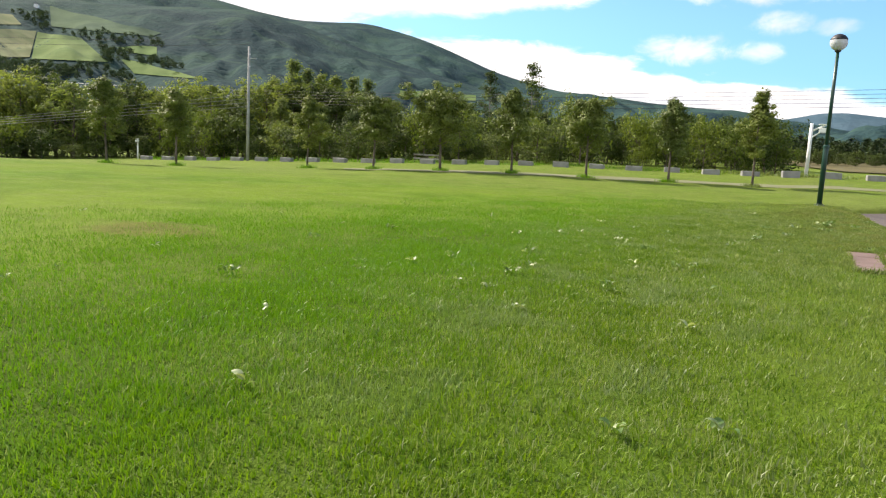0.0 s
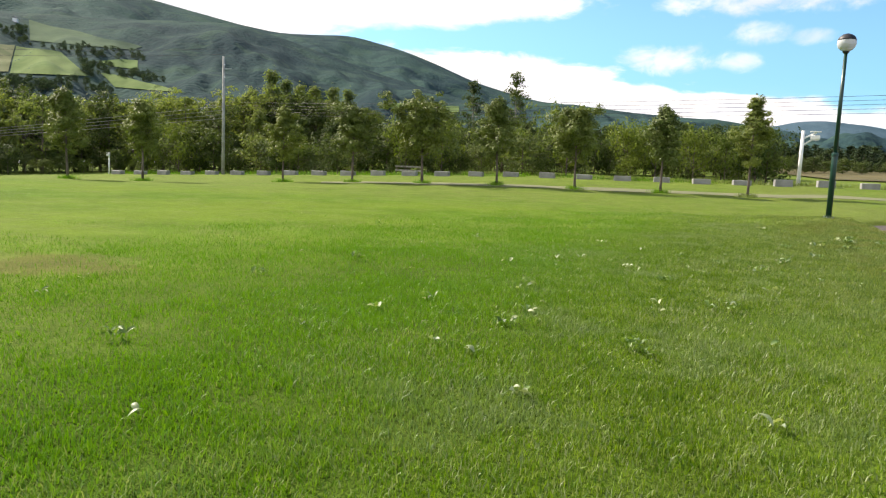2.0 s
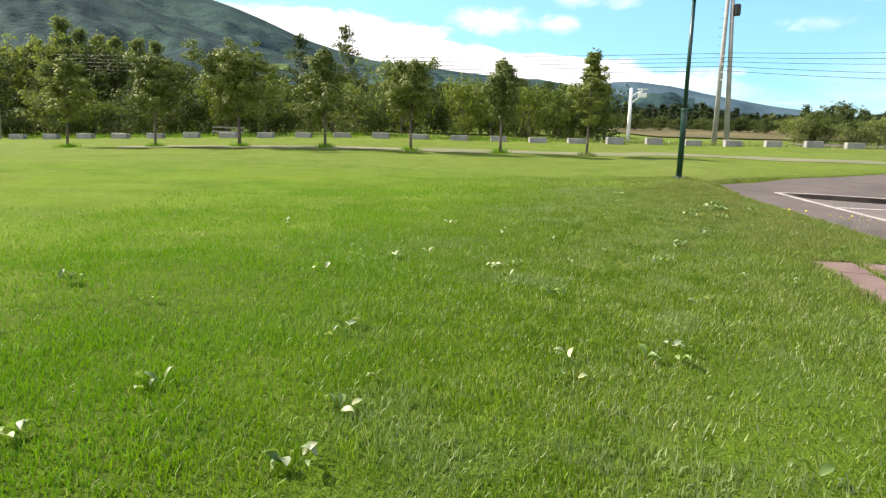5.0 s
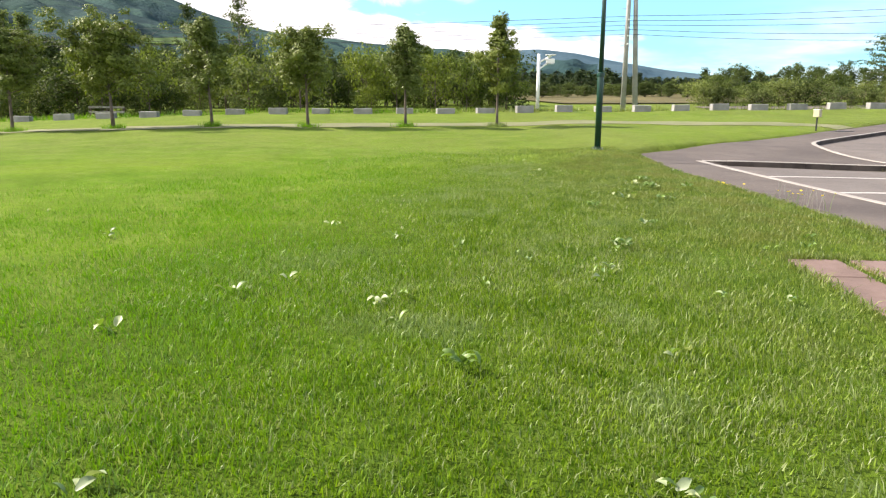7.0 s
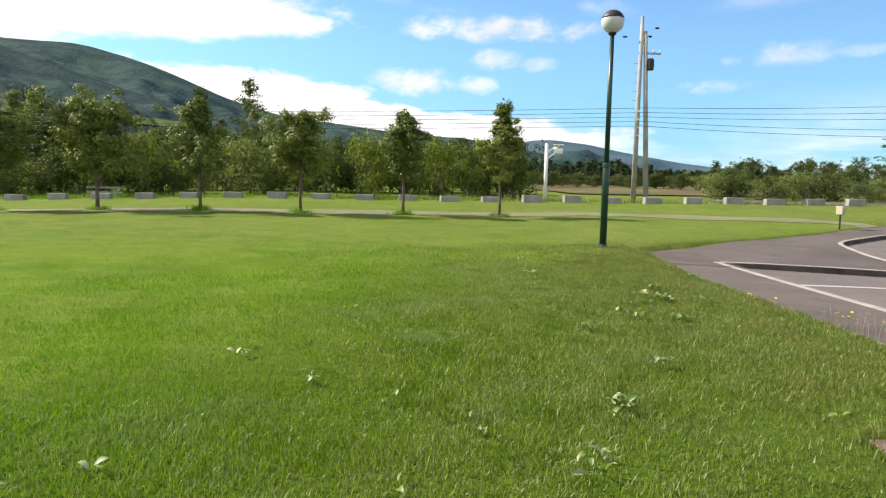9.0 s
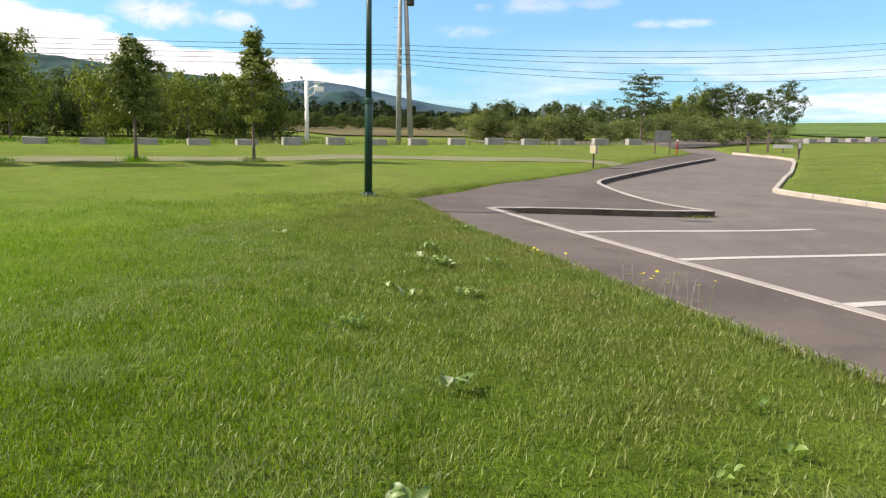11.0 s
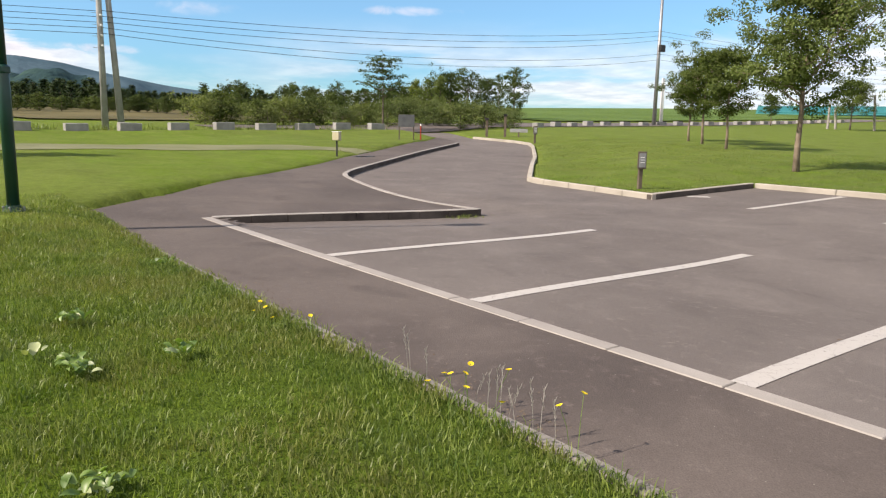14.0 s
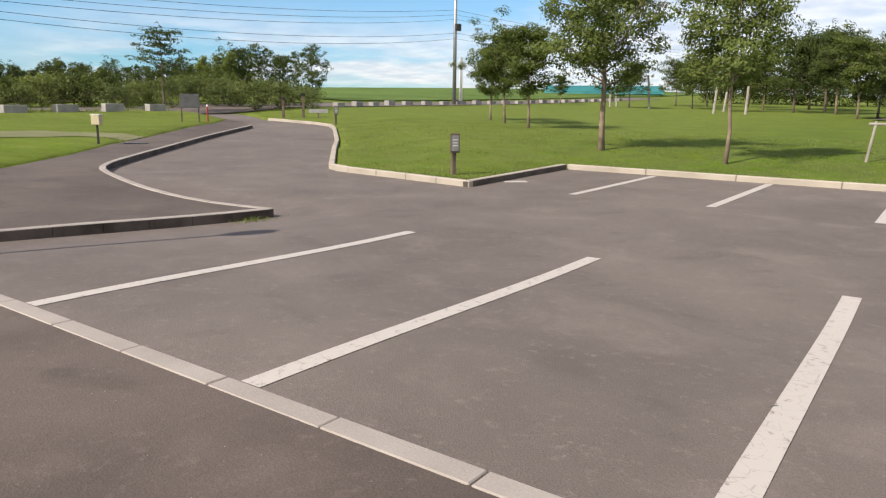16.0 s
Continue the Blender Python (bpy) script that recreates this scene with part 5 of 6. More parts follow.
FIELDS = [[(243.0, 5.3), (230.65, 6.72), (231.09, 4.89), (243.0, 3.3)],
          [(230.59, 6.65), (227.92, 6.48), (226.22, 5.05), (230.99, 4.79)],
          [(225.45, 5.32), (223.65, 5.17), (219.76, 4.38), (224.56, 4.42)],
          [(225.7, 6.19), (223.04, 6.46), (223.05, 5.79), (224.66, 5.86)],
          [(229.81, 8.4), (222.74, 7.43), (223.31, 7.14), (229.77, 7.08)],
          [(243.0, 6.3), (232.04, 7.55), (231.51, 6.97), (243.0, 5.6)]] + [[(205, 4.6), (199, 4.5), (199, 4.1), (205, 4.1)]]
GROVES = [[(229.84, 7.0), (227.69, 7.19), (222.62, 7.05), (222.62, 6.58), (225.73, 6.49), (227.88, 6.64), (229.71, 6.72)],
          [(232.07, 7.8), (229.82, 8.11), (230.04, 6.9), (231.63, 7.14)],
          [(226.85, 6.29), (225.44, 6.14), (225.56, 5.03), (226.43, 5.18)],
          [(234.7, 4.02), (230.83, 4.73), (226.29, 4.88), (224.64, 4.29), (224.64, 4.0), (234.75, 3.6)],
          [(225.48, 6.13), (222.74, 5.7), (220.99, 5.13), (222.55, 5.15), (225.37, 5.44)]]


def spur_point(az, el):
    """The first point of the spur that lies at this angle above the level."""
    top = profile(az, SPUR)
    last = None
    for r in range(520, 2300, 12):
        z = slope_z(az, r, top, 500, 2300, 38)
        gap = z - EYE.z - r * math.tan(radians(el))
        if gap >= 0:
            back = 12 * gap / (gap - last) if last is not None else 0
            x, y = polar(az, r - back)
            return x, y, slope_z(az, r - back, top, 500, 2300, 38)
        last = gap
    return *polar(az, 2290), z


# open fields on the wooded hillside
rh = random.Random(9)
for k, (p, q, s, t) in enumerate(FIELDS):
    nu, nv = 40, 16
    v = []
    for i in range(nu + 1):
        for j in range(nv + 1):
            a, b = i / nu, j / nv
            az = (p[0] * (1 - a) + q[0] * a) * (1 - b) + (t[0] * (1 - a) + s[0] * a) * b
            el = (p[1] * (1 - a) + q[1] * a) * (1 - b) + (t[1] * (1 - a) + s[1] * a) * b
            el += 0.05 * math.sin(az * 1.9 + k) * (1 - b)
            x, y, z = spur_point(az, el)
            v.append((x, y, z + 1.6))
    g = np.arange((nu + 1) * (nv + 1)).reshape(nu + 1, nv + 1)
    f = np.stack([g[:-1, :-1], g[:-1, 1:], g[1:, 1:], g[1:, :-1]], -1).reshape(-1, 4)
    ob = new("hill_field", mesh_np("hill_field", v, f, M_HILLSTRAW if k in (0, 5) else M_HILLDULL if k == 4 else M_HILLGRASS, True))
    tagged(ob, "pale stubble field on the wooded hillside" if k in (0, 5) else "light green pasture on the wooded hillside", "field", kind="structure")


# groves and hedgerow trees between the hill fields
crag = [grown(71 + j, 6.0, 0.2, 5.0 + j, 0.1, 420, 0.80, M_GROVE_LEAF, M_BARK, "round", 9, 2, 0.3) for j in range(3)]
for poly in GROVES:
    a0, a1 = min(p[0] for p in poly), max(p[0] for p in poly)
    e0, e1 = min(p[1] for p in poly), max(p[1] for p in poly)
    n = 0
    for _ in range(4000):
        az, el = rh.uniform(a0, a1), rh.uniform(e0, e1)
        if n >= 16 + 5 * (a1 - a0) * (e1 - e0) or not inside(np.array([az]), np.array([el]), poly)[0]:
            continue
        x, y, z = spur_point(az, el - 0.1)
        plant("hill_tree", crag[n % 3], pose(x, y, z - 1.0, 0, 0, rh.uniform(0, 360)) @ Matrix.Scale(rh.uniform(1.0, 2.0), 4), "dark broadleaf tree in a grove between the hill fields", "tree", "hillside trees")
        n += 1
hx, hy, hz = spur_point(230.59, 8.22)
farm = thing("farmhouse", pose(hx, hy, hz + 2.0, 0, 0, 40), "small white farmhouse on the hillside", "house")
part("wall", boxed(-9, 9, -5, 5, -4, 6), M_WHITE, farm)
bm = bmesh.new()
vs = [bm.verts.new(p) for p in ((-10, -6, 5.6), (10, -6, 5.6), (10, 0, 10), (-10, 0, 10), (-10, 6, 5.6), (10, 6, 5.6))]
for q in ((0, 1, 2, 3), (3, 2, 5, 4), (0, 3, 4), (1, 5, 2), (0, 4, 5, 1)):
    bm.faces.new([vs[i] for i in q])
part("roof", bm, M_GREYBOARD, farm, "grey metal roof")
CROP = [(-40.0, 48.0), (-39.0, 130.0), (-60.0, 300.0), (-300.0, 330.0), (-260.0, 150.0), (-80.0, 60.0)]
crop = new("crop_field", sheet("crop_field", CROP, 12.0, lambda x, y: ground_z(x, y) + 0.12, M_CROP))
tagged(crop, "green crop field rising to the skyline", "field", kind="structure")
PLOUGH = [(-44.0, 4.0), (-43.0, 27.0), (-66.0, 44.0), (-100.0, 52.0), (-110.0, 14.0), (-70.0, -2.0)]
plough = new("dry_field", sheet("dry_field", PLOUGH, 6.0, lambda x, y: ground_z(x, y) + 0.1, M_PLOUGH))
tagged(plough, "dry brown field behind the poles", "field", kind="structure")


# ---- far building, cars and posts beyond the lawn ----
def long_shed(x, y, turn):
    t = thing("long_shed", pose(x, y, gz(x, y) - 1.5, 0, 0, turn), "long low building with a teal metal roof across the field", "building")
    part("wall", boxed(-11, 11, -4, 4, 0, 2.0), M_TEAL, t)
    bm = bmesh.new()
    vs = [bm.verts.new(p) for p in ((-11.4, -4.6, 1.5), (11.4, -4.6, 1.5), (11.4, 0, 3.2), (-11.4, 0, 3.2), (-11.4, 4.6, 1.5), (11.4, 4.6, 1.5))]
    for q in ((0, 1, 2, 3), (3, 2, 5, 4), (0, 3, 4), (1, 5, 2), (0, 4, 5, 1)):
        bm.faces.new([vs[i] for i in q])
    rf = part("roof", bm, M_TEAL, t, "teal metal roof")
    for k in range(15):
        part("seam", boxed(-0.05, 0.05, -4.9, 0, -0.03, 0.05), M_TEAL, rf, at=pose(-10.5 + 1.5 * k, 0, 3.2, 20.3, 0, 0))


long_shed(-53.0, 134.7, 24)
for az, d, h in ((113.4, 75, 2.4), (112.9, 75, 2.0), (110.5, 75, 3.2), (105.9, 66, 2.2), (103.7, 66, 2.3), (105.2, 72, 1.8)):
    x, y = 8.0 + d * math.cos(radians(az)), -2.3 + d * math.sin(radians(az))
    p = thing("white_post", pose(x, y, gz(x, y), random.uniform(-5, 5), random.uniform(-5, 5), 0), "plain white painted post among the trees", "post", "white posts")
    part("post", lathe(bmesh.new(), [(0.11, -0.3), (0.10, h), (0.08, h + 0.02)], 10), M_BIRCH, p)


def parked_car(x, y, turn):
    t = thing("car", pose(x, y, gz(x, y) + 0.02, 0, 0, turn), "silver car parked beyond the trees", "car")
    bm = bmesh.new()
    prof = [(-2.1, 0.35), (-2.1, 0.85), (-1.3, 0.95), (-0.7, 1.45), (0.9, 1.48), (1.6, 0.98), (2.1, 0.85), (2.1, 0.35)]
    a = [bm.verts.new((px, -0.8 if pz < 1.2 else -0.62, pz)) for px, pz in prof]
    b = [bm.verts.new((px, 0.8 if pz < 1.2 else 0.62, pz)) for px, pz in prof]
    bm.faces.new(a[::-1])
    bm.faces.new(b)
    for i in range(len(prof)):
        j = (i + 1) % len(prof)
        bm.faces.new((a[i], a[j], b[j], b[i]))
    part("body", bm, M_CAR, t)
    for s in (-1, 1):
        part("window", boxed(-0.8, 1.0, 0.72 * s - 0.03, 0.72 * s + 0.03, 1.0, 1.36), M_DARK, t)
        for px in (-1.3, 1.3):
            w = part("wheel", lathe(bmesh.new(), [(0.30, -0.1), (0.32, 0), (0.30, 0.1)], 16), M_DARK, t, at=pose(px, 0.72 * s, 0.32, 90, 0, 0))
            part("rim", lathe(bmesh.new(), [(0.18, -0.11), (0.18, 0.11)], 12), M_STEEL, w)


parked_car(12.0, 64.0, 100)
parked_car(7.5, 66.0, 100)
CARPARK = [(2.0, 57.0), (30.0, 44.0), (34.0, 64.0), (4.0, 72.0)]
cp = new("far_car_park", sheet("far_car_park", CARPARK, 2.0, lambda x, y: ground_z(x, y) + 0.06, M_ASPHALT))
tagged(cp, "second asphalt car park beyond the trees", "car park", kind="structure")

# support frame of a young tree
frame_t = thing("tree_support", pose(6.5, 17.5, gz(6.5, 17.5), 0, 0, 15), "low wooden support frame of a young tree", "tree support")
for dx in (-0.35, 0.35):
    part("stake", tube(bmesh.new(), [(dx * 1.4, 0, -0.2), (dx, 0, 0.95)], [0.035, 0.03], 8), M_BIRCH, frame_t)
part("rail", tube(bmesh.new(), [(-0.5, 0, 0.88), (0.5, 0, 0.88)], [0.035, 0.035], 8), M_BIRCH, frame_t)


# ---- weeds, fallen leaves, flowers ----
def leaf_bm(length, width, curl, seed):
    """One broad leaf with a folded midrib."""
    rnd = random.Random(seed)
    bm = bmesh.new()
    n, rows = 6, []
    for i in range(n + 1):
        u = i / n
        w = width * math.sin(math.pi * (0.06 + 0.92 * u)) ** 0.8 * (1.1 - 0.35 * u) * 0.5
        z = curl * math.sin(u * 2.2) * length
        x = u * length
        j = rnd.uniform(-0.1, 0.1) * w
        rows.append([bm.verts.new((x, -w + j, z + w * 0.5)), bm.verts.new((x, 0, z)), bm.verts.new((x, w + j, z + w * 0.5))])
    for a, b in zip(rows, rows[1:]):
        for k in range(2):
            bm.faces.new((a[k], a[k + 1], b[k + 1], b[k]))
    return bm


leaf_forms = [mesh_bm("leaf", leaf_bm(0.12, 0.07, 0.32, 1), M_WEED, True), mesh_bm("leaf", leaf_bm(0.12, 0.075, 0.25, 2), M_PALE, True), mesh_bm("leaf", leaf_bm(0.13, 0.055, 0.35, 3), M_WEED, True), mesh_bm("leaf", leaf_bm(0.10, 0.06, 0.3, 4), M_PALE, True)]


def weed(x, y, n, size, pale, seed, lift=0.025):
    rnd = random.Random(seed)
    t = thing("broadleaf_weed", pose(x, y, gz(x, y) + lift), "broadleaf weed with pale upturned leaves in the lawn", "weed", "weeds in the lawn")
    for k in range(n):
        form = leaf_forms[rnd.choice((1, 3))] if rnd.random() < pale else leaf_forms[rnd.choice((0, 2))]
        s = size * rnd.uniform(0.7, 1.2)
        reach = min(0.015 * n, 0.07)
        part("leaf", form, None, t, at=pose(rnd.uniform(-reach, reach), rnd.uniform(-reach, reach), rnd.uniform(0, 0.015), rnd.uniform(-35, 35), rnd.uniform(-24, 8), k * 137 + rnd.uniform(-30, 30)) @ Matrix.Scale(s, 4))


BIG = [(20.0, -7.35), (19.72, -5.59), (19.45, -5.18), (15.84, -7.11), (15.9, -7.2), (15.35, -7.14), (18.67, -8.15), (16.7, -7.43), (17.5, -6.65), (14.77, -6.12), (14.36, -5.47), (15.82, -8.26), (16.75, -10.93), (16.79, -7.15), (15.22, -8.09), (16.7, -8.46),
       (11.66, -6.55), (11.81, -6.66), (12.23, -6.52), (11.56, -7.66), (10.99, -5.04), (11.24, -7.33), (9.6, -6.68), (8.95, -7.34), (10.2, -4.71), (9.96, -4.69), (14.91, -10.09), (14.05, -5.52), (14.18, -5.44),
       (14.31, -5.65), (14.44, -6.15), (14.07, -7.47), (12.4, -8.1), (17.4, -5.4), (16.31, -6.1)]
SMALL = [(9.93, -11.94), (14.92, -7.06), (5.88, -3.63), (13.23, -10.59), (6.65, -3.76), (6.84, -3.23), (5, -3.2), (2.89, -4.39), (6.75, -6.84), (10.31, -5.6), (8.6, -7.39), (11.68, -4.46), (18.25, -10.66),
         (18.86, -10.46), (14.87, -14.08), (16.08, -11.22), (8, -11.91), (13.74, -8.88), (0.91, -4.5), (12.48, -12.2), (8.4, -11.79), (8.1, -10.72), (9.47, -6.69), (10.86, -5), (14.26, -7.49), (15.64, -5.26),
         (8.67, -11.6), (10.98, -9.85), (10.51, -5.57), (9.48, -9.45), (8.02, -8.08), (9.95, -3.01), (12.78, -5.04), (9.4, -9.45), (11.26, -5.94), (9.54, -2.77), (11.77, -4.01), (9.98, -6.08), (10.11, -3.38)]
for i, (x, y) in enumerate(BIG):
    weed(x, y, 3 + i % 3, 0.60, 0.5, 100 + i)
for i, (x, y) in enumerate(SMALL):
    weed(x, y, 2 + (i * 7) % 3, 0.52, 0.3, 200 + i)
weed(6.39, -3.88, 3, 0.7, 0.3, 301)
weed(6.83, -3.8, 6, 0.95, 0.6, 303, 0.04)
weed(6.85, -3.29, 4, 0.7, 0.5, 304)
weed(5.06, -3.24, 2, 0.8, 0.9, 305)
weed(2.88, -4.47, 3, 0.6, 0.6, 306)


for i, (x, y) in enumerate(((4.41, -2.91), (5.48, -2.55), (5.43, -3.11), (5.53, -3.08), (4.39, -2.88), (6.87, -3.33), (2.55, -1.78), (16.17, -6.2), (10.07, -4.66), (12.96, -6.14), (8.9, -4.1), (7.6, -4.4), (17.6, -9.3), (13.4, -9.7))):
    weed(x, y, 14 + i % 4, 0.58, 0.06, 400 + i, 0.045)


def hawkweed(x, y, h, seed, bloom=True):
    rnd = random.Random(seed)
    z = gz(x, y)
    lean = Vector((rnd.uniform(-0.08, 0.08), rnd.uniform(-0.08, 0.08), 0))
    t = thing("yellow_wildflower" if bloom else "seed_stalk", pose(x, y, z), "thin-stemmed yellow wildflower at the lawn edge" if bloom else "dry seed stalk at the lawn edge", "flower" if bloom else "grass stalk", "wildflowers at the lawn edge")
    part("stem", tube(bmesh.new(), [(0, 0, 0), lean * 0.4 + Vector((0, 0, h * 0.6)), lean + Vector((0, 0, h))], [0.0022, 0.0018, 0.0015], 4), M_WEED if bloom else M_BIRCH, t)
    if bloom:
        bm = bmesh.new()
        for k in range(14):
            a = 2 * math.pi * k / 14
            c, s = math.cos(a), math.sin(a)
            r = 0.015
            vs = [bm.verts.new(p) for p in ((0.003 * c, 0.003 * s, 0), (r * c - 0.004 * s, r * s + 0.004 * c, 0.006), (1.1 * r * c, 1.1 * r * s, 0.006), (r * c + 0.004 * s, r * s - 0.004 * c, 0.006))]
            bm.faces.new(vs)
        part("flower_head", bm, M_PETAL, t, "yellow flower head", at=Matrix.Translation(lean + Vector((0, 0, h))) @ pose(0, 0, 0, rnd.uniform(-25, 25), rnd.uniform(-25, 25), 0))
    else:
        for k in range(7):
            zz = h * (0.55 + 0.065 * k)
            part("seed_head", tube(bmesh.new(), [(0, 0, 0), (0.012 * math.cos(k * 2.2), 0.012 * math.sin(k * 2.2), 0.03)], [0.003, 0.001], 4), M_BIRCH, t, at=Matrix.Translation(lean * (zz / h) + Vector((0, 0, zz))))


FLOWERS = [(6.88, -1.9, 0.19), (6.95, -1.74, 0.2), (7.26, -1.82, 0.2), (7.1, -1.73, 0.19), (6.88, -1.62, 0.2), (6.82, -1.55, 0.22), (7.03, -1.52, 0.25), (7.55, -1.53, 0.24), (7.58, -1.52, 0.27), (6.85, -1.53, 0.18),
           (5.0, -1.75, 0.07), (4.7, -1.68, 0.07), (4.85, -1.85, 0.08), (4.5, -1.64, 0.06), (5.3, -1.62, 0.12)]
STALKS = [(6.3, -1.52, 0.30), (6.34, -1.53, 0.26), (6.51, -1.54, 0.26), (6.89, -1.53, 0.18), (7.05, -1.52, 0.30), (7.1, -1.54, 0.26), (7.14, -1.53, 0.22), (7.19, -1.52, 0.18), (7.31, -1.52, 0.30), (7.36, -1.53, 0.24), (7.45, -1.52, 0.22), (7.02, -1.55, 0.24)]
for i, (x, y, h) in enumerate(FLOWERS):
    hawkweed(x, y, h, i)
for i, (x, y, h) in enumerate(STALKS):
    hawkweed(x, y, h, 50 + i, False)


# ---- grass ----
def drift(px, py, cell, seed):
    """Smooth random values from 0 to 1 over the plan."""
    grid = np.random.default_rng(seed).random((256, 256))
    u, v = px / cell + 4000, py / cell + 4000
    i, j = np.floor(u).astype(int), np.floor(v).astype(int)
    a, b = step01(u - i), step01(v - j)

    def at(di, dj):
        return grid[(i + di) % 256, (j + dj) % 256]
    return (at(0, 0) * (1 - a) + at(1, 0) * a) * (1 - b) + (at(0, 1) * (1 - a) + at(1, 1) * a) * b


def blades(name, px, py, height, width, seed, mat=M_BLADE, lean=0.55, bent=False, zf=ground_z):
    """Tapered blades standing on the lawn: one triangle each, or an arched blade of three."""
    rnd = np.random.default_rng(seed)
    n = len(px)
    z = zf(px, py) - 0.006
    a = rnd.uniform(0, 2 * np.pi, n)
    b = 9.0 * drift(px, py, 0.5, seed + 1) + rnd.normal(0, 2.0, n)
    h = height * rnd.uniform(0.45, 1.25, n) * (0.65 + 0.75 * drift(px, py, 0.28, seed))
    k = lean * rnd.uniform(0.1, 1.4, n) * h
    w = width * rnd.uniform(0.6, 1.3, n) / 2
    ca, sa, cb, sb = w * np.cos(a), w * np.sin(a), k * np.cos(b), k * np.sin(b)
    p0 = np.stack([px - ca, py - sa, z], -1)
    p1 = np.stack([px + ca, py + sa, z], -1)
    if not bent:
        v = np.stack([p0, p1, np.stack([px + cb, py + sb, z + h], -1)], 1).reshape(-1, 3)
        f = np.arange(n * 3).reshape(-1, 3)
    else:
        p2 = np.stack([px - ca * 0.8 + cb * 0.35, py - sa * 0.8 + sb * 0.35, z + h * 0.62], -1)
        p3 = np.stack([px + ca * 0.8 + cb * 0.35, py + sa * 0.8 + sb * 0.35, z + h * 0.62], -1)
        v = np.stack([p0, p1, p2, p3, np.stack([px + cb * 1.15, py + sb * 1.15, z + h * 0.92], -1)], 1).reshape(-1, 3)
        f = (np.arange(n)[:, None, None] * 5 + np.array([[0, 1, 3], [0, 3, 2], [2, 3, 4]])).reshape(-1, 3)
    return new(name, mesh_np(name, v, f, mat))


def scatter(n, x0, x1, y0, y1, seed):
    rnd = np.random.default_rng(seed)
    px, py = rnd.uniform(x0, x1, n), rnd.uniform(y0, y1, n)
    bare = ((px - 11.68) / 1.16) ** 8 + ((py + 3.08 + 0.105 * (px - 11.68)) / 0.40) ** 8 < 1
    worn = (((px - 15.5) * 0.85) ** 2 + ((py + 12.2) * 0.75) ** 2 < 0.45) & (rnd.random(n) < 0.75)
    thin = rnd.random(n) < 0.35 + 0.85 * drift(px, py, 0.35, 5)
    ok = thin & ~inside(px, py, PAVED) & (py < WALK_Y - 0.06) & ~bare & ~worn
    return px[ok], py[ok]


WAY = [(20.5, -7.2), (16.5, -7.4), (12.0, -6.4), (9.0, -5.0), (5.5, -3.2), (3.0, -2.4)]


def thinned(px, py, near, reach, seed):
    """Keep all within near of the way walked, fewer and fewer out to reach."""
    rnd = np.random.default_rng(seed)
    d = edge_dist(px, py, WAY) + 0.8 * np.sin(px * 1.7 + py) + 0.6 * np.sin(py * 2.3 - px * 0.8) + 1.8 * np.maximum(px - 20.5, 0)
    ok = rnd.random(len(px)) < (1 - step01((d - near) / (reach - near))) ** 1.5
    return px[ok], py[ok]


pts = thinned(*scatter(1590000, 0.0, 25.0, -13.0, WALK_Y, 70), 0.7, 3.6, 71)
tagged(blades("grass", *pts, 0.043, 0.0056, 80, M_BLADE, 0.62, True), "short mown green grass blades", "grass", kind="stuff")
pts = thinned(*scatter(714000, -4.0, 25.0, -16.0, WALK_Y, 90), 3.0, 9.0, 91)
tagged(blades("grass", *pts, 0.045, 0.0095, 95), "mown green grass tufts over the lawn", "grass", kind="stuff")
# longer fringe along the border and tufts at the trees
rf = np.random.default_rng(7)
fx, fy = rf.uniform(-3.0, 20.0, 9000), WALK_Y - 0.05 - np.abs(rf.normal(0, 0.13, 9000))
tagged(blades("grass", fx, fy, 0.07, 0.0065, 98, M_BLADE, 0.7, True), "longer uncut grass fringe along the border", "grass", kind="stuff")
tx = np.concatenate([x + rf.normal(0, r * 0.36, 420) for x, y, r in tufts])
ty = np.concatenate([y + rf.normal(0, r * 0.36, 420) for x, y, r in tufts])
tagged(blades("grass", tx, ty, 0.20, 0.02, 99, M_BLADE, 0.6), "rough grass tufts round the tree trunks", "grass", kind="stuff")

lx, ly = -0.8 + rf.normal(0, 0.13, 260), -2.55 + rf.normal(0, 0.13, 260)
tagged(blades("grass", lx, ly, 0.09, 0.008, 101, M_BLADE, 0.7), "uncut grass round the foot of the lamp", "grass", kind="stuff")
# grass that hangs over the edges of the paving slabs
u = rf.uniform(0, 1, 2600)
side = rf.integers(0, 4, 2600)
qx = np.choose(side, [2.48 * u, 2.48 * u, -0.03 + 0 * u, 2.5 + 0 * u]) + rf.normal(0, 0.035, 2600)
qy = np.choose(side, [-0.03 + 0 * u, 0.46 + 0.06 * np.sin(u * 40), 0.9 * u, 0.9 * u]) + rf.normal(0, 0.035, 2600)
ca, sa = math.cos(radians(-6)), math.sin(radians(-6))
tagged(blades("grass", 10.42 + qx * ca - qy * sa, -3.4 + qx * sa + qy * ca, 0.075, 0.0065, 102, M_BLADE, 0.8, True), "grass hanging over the edges of the paving slabs", "grass", kind="stuff")

# rough grass behind the boundary stones
bp = along(BOUND, 0.02, 0)
bi = rf.integers(0, len(bp), 7000)
bx = np.array([bp[i][0].x for i in bi]) - 0.45 - np.abs(rf.normal(0, 1.1, 7000))
by = np.array([bp[i][0].y for i in bi]) + rf.normal(0, 0.3, 7000)
keep = drift(bx, by, 1.6, 51) > 0.3
tagged(blades("rough_grass", bx[keep], by[keep], 0.30, 0.035, 103, M_BLADE, 0.6), "rough uncut grass behind the granite blocks", "grass", kind="stuff")

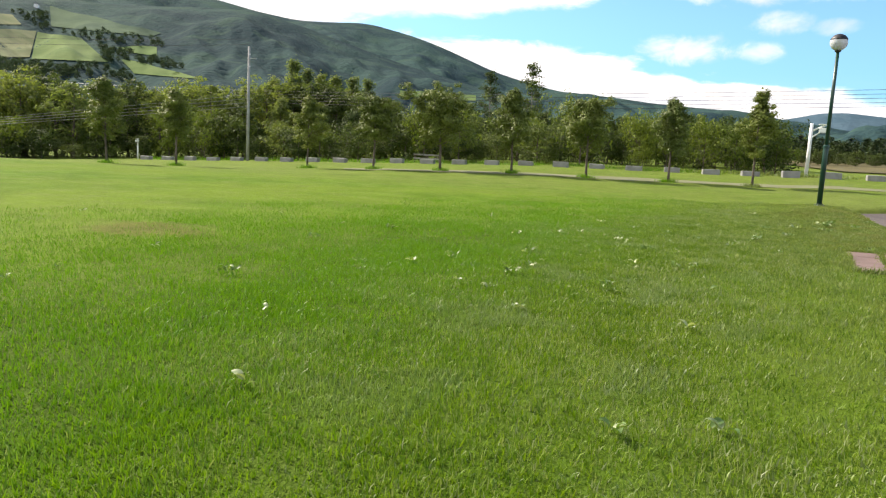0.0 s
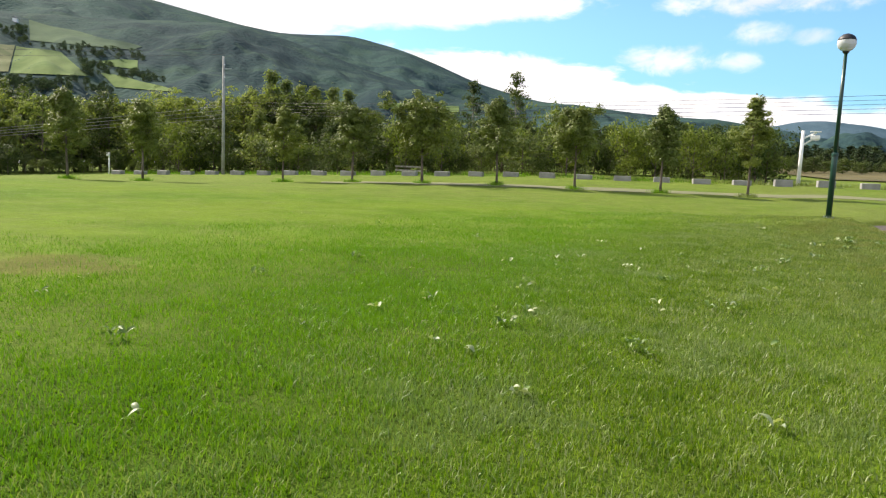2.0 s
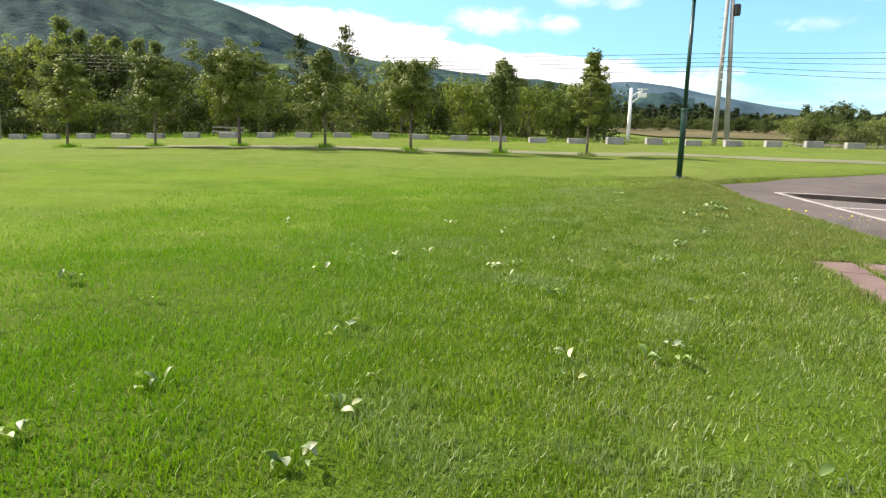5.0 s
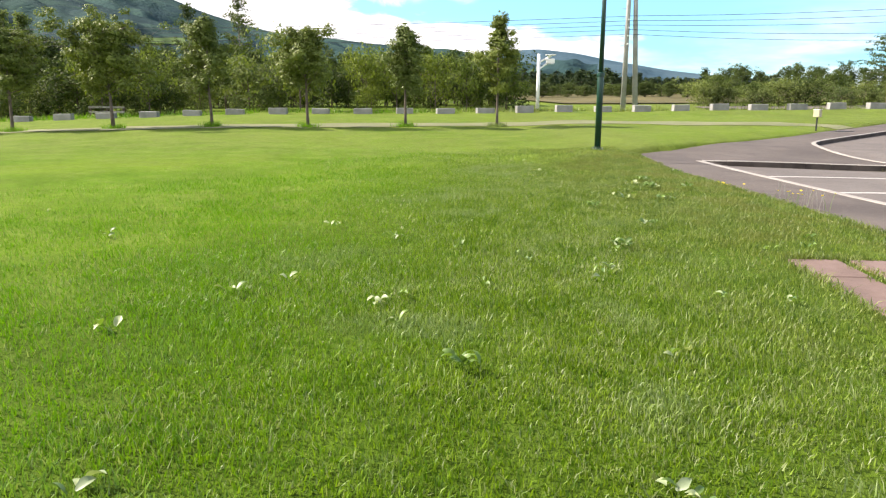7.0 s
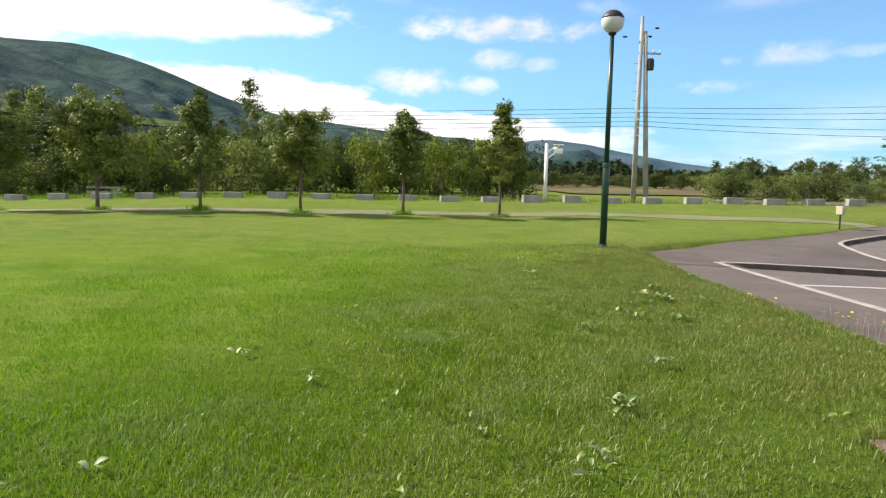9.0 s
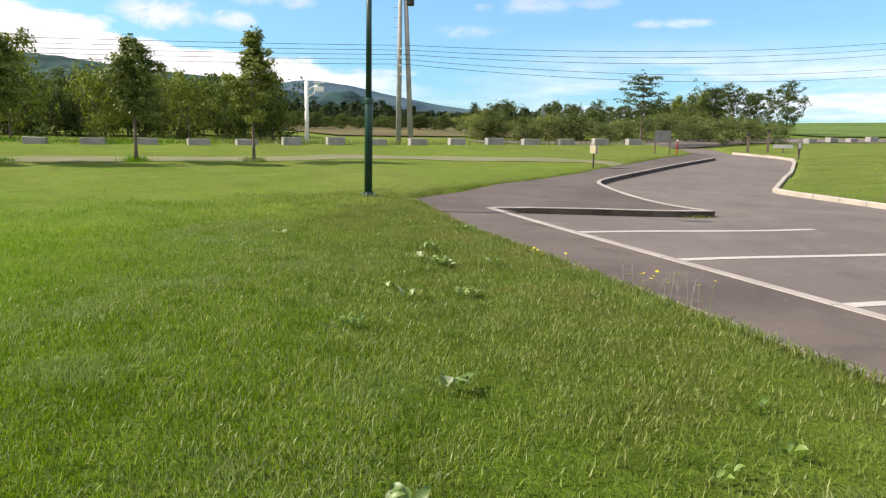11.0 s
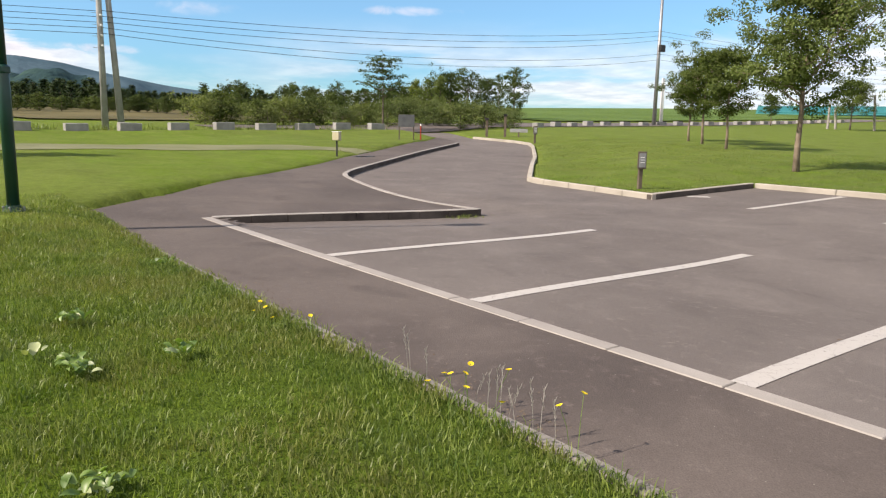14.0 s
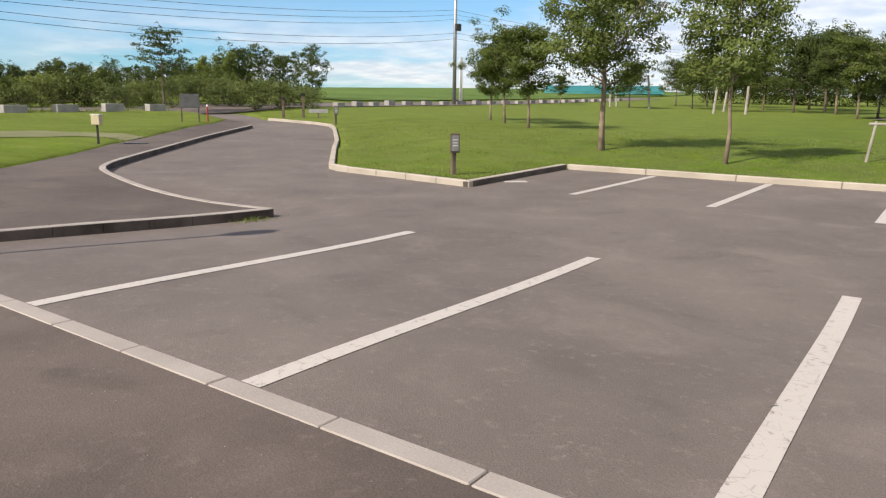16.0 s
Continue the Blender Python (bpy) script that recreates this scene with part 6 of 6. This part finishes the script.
# weeds in the gutter at the kerb nose, sprigs and crumbs of soil on the footway edge
nx_, ny_ = rf.normal(-0.02, 0.08, 110), rf.normal(4.25, 0.2, 110)
tagged(blades("gutter_weeds", nx_, ny_, 0.06, 0.009, 120, M_BLADE, 0.9, True, base), "small weeds growing in the gutter at the kerb nose", "weeds", kind="stuff")
sx, sy = rf.uniform(0.0, 12.0, 700), WALK_Y + 0.01 + np.abs(rf.normal(0, 0.03, 700))
keep = drift(sx, sy, 0.6, 31) > 0.62
tagged(blades("border_sprigs", sx[keep], sy[keep], 0.05, 0.006, 121, M_BLADE, 0.9, True, flat_base), "sparse grass sprigs along the footway edge", "grass", kind="stuff")


def crumbs(name, px, py, size, mat, label):
    """Small four-sided lumps lying on the tarmac."""
    n = len(px)
    z = flat_base(px, py)
    s = size * rf.uniform(0.4, 1.6, n)
    v = []
    for k in range(3):
        a = rf.uniform(-0.5, 0.5, n) + k * 2.094
        v.append(np.stack([px + s * np.cos(a), py + s * np.sin(a), z - 0.001], -1))
    v.append(np.stack([px + 0.3 * s * rf.uniform(-1, 1, n), py, z + s * rf.uniform(0.4, 0.9, n)], -1))
    f = (np.arange(n)[:, None, None] * 4 + np.array([[0, 1, 3], [1, 2, 3], [2, 0, 3]])).reshape(-1, 3)
    tagged(new(name, mesh_np(name, np.stack(v, 1).reshape(-1, 3), f, mat)), label, "debris", kind="stuff")


cx, cy = rf.uniform(3.0, 12.0, 900), WALK_Y + np.abs(rf.normal(0, 0.16, 900))
keep = drift(cx, cy, 0.8, 33) > 0.5
crumbs("soil_crumbs", cx[keep], cy[keep], 0.008, M_WOOD, "dark crumbs of soil along the footway edge")
gx_, gy_ = rf.uniform(1.0, 12.0, 500), rf.uniform(WALK_Y + 0.1, -0.2, 500)
crumbs("loose_grit", gx_, gy_, 0.004, M_BORDER, "loose grit on the footway")
lf = new("fallen_leaf", mesh_bm("fallen_leaf", leaf_bm(0.038, 0.02, 0.25, 9), M_WOOD, True))
lf.matrix_basis = pose(7.36, 1.52, float(base(np.array([7.36]), np.array([1.52]))[0]) + 0.009, 4, -3, 40)
tagged(lf, "small dry brown leaf lying on the painted line", "leaf")
dg = thing("drain_grate", pose(-11.2, 9.1, float(paved_z(np.array([-11.2]), np.array([9.1]))[0]) + 0.004, 0, 0, 57), "small dark drain grate in the footway", "drain")
part("frame", boxed(-0.32, 0.32, -0.12, 0.12, -0.02, 0.006), M_DARK, dg)
for k in range(7):
    part("bar", boxed(-0.27 + 0.08 * k, -0.23 + 0.08 * k, -0.10, 0.10, 0.006, 0.014), M_STEEL, dg)

# fringe and tufts on the lawn beyond the car park
ex = np.concatenate([rf.uniform(0.2, 15.0, 4200), 0.05 - np.abs(rf.normal(0, 0.12, 1000)), rf.uniform(-3.6, 0.3, 1200)])
ey = np.concatenate([13.53 + np.abs(rf.normal(0, 0.14, 4200)), rf.uniform(9.2, 13.4, 1000), 9.42 + np.abs(rf.normal(0, 0.12, 1200))])
tagged(blades("grass", ex, ey, 0.075, 0.012, 130, M_BLADE, 0.8), "longer grass fringe behind the pale kerb", "grass", kind="stuff")
wx, wy = rf.uniform(-16.0, 15.0, 90000), rf.uniform(9.0, 27.0, 90000)
keep = ~inside(wx, wy, PAVED) & (edge_dist(wx, wy, ISLAND) > 0.2) & (drift(wx, wy, 0.7, 41) > 0.35)
tagged(blades("grass", wx[keep], wy[keep], 0.05, 0.014, 131), "mown grass tufts on the far lawn", "grass", kind="stuff")
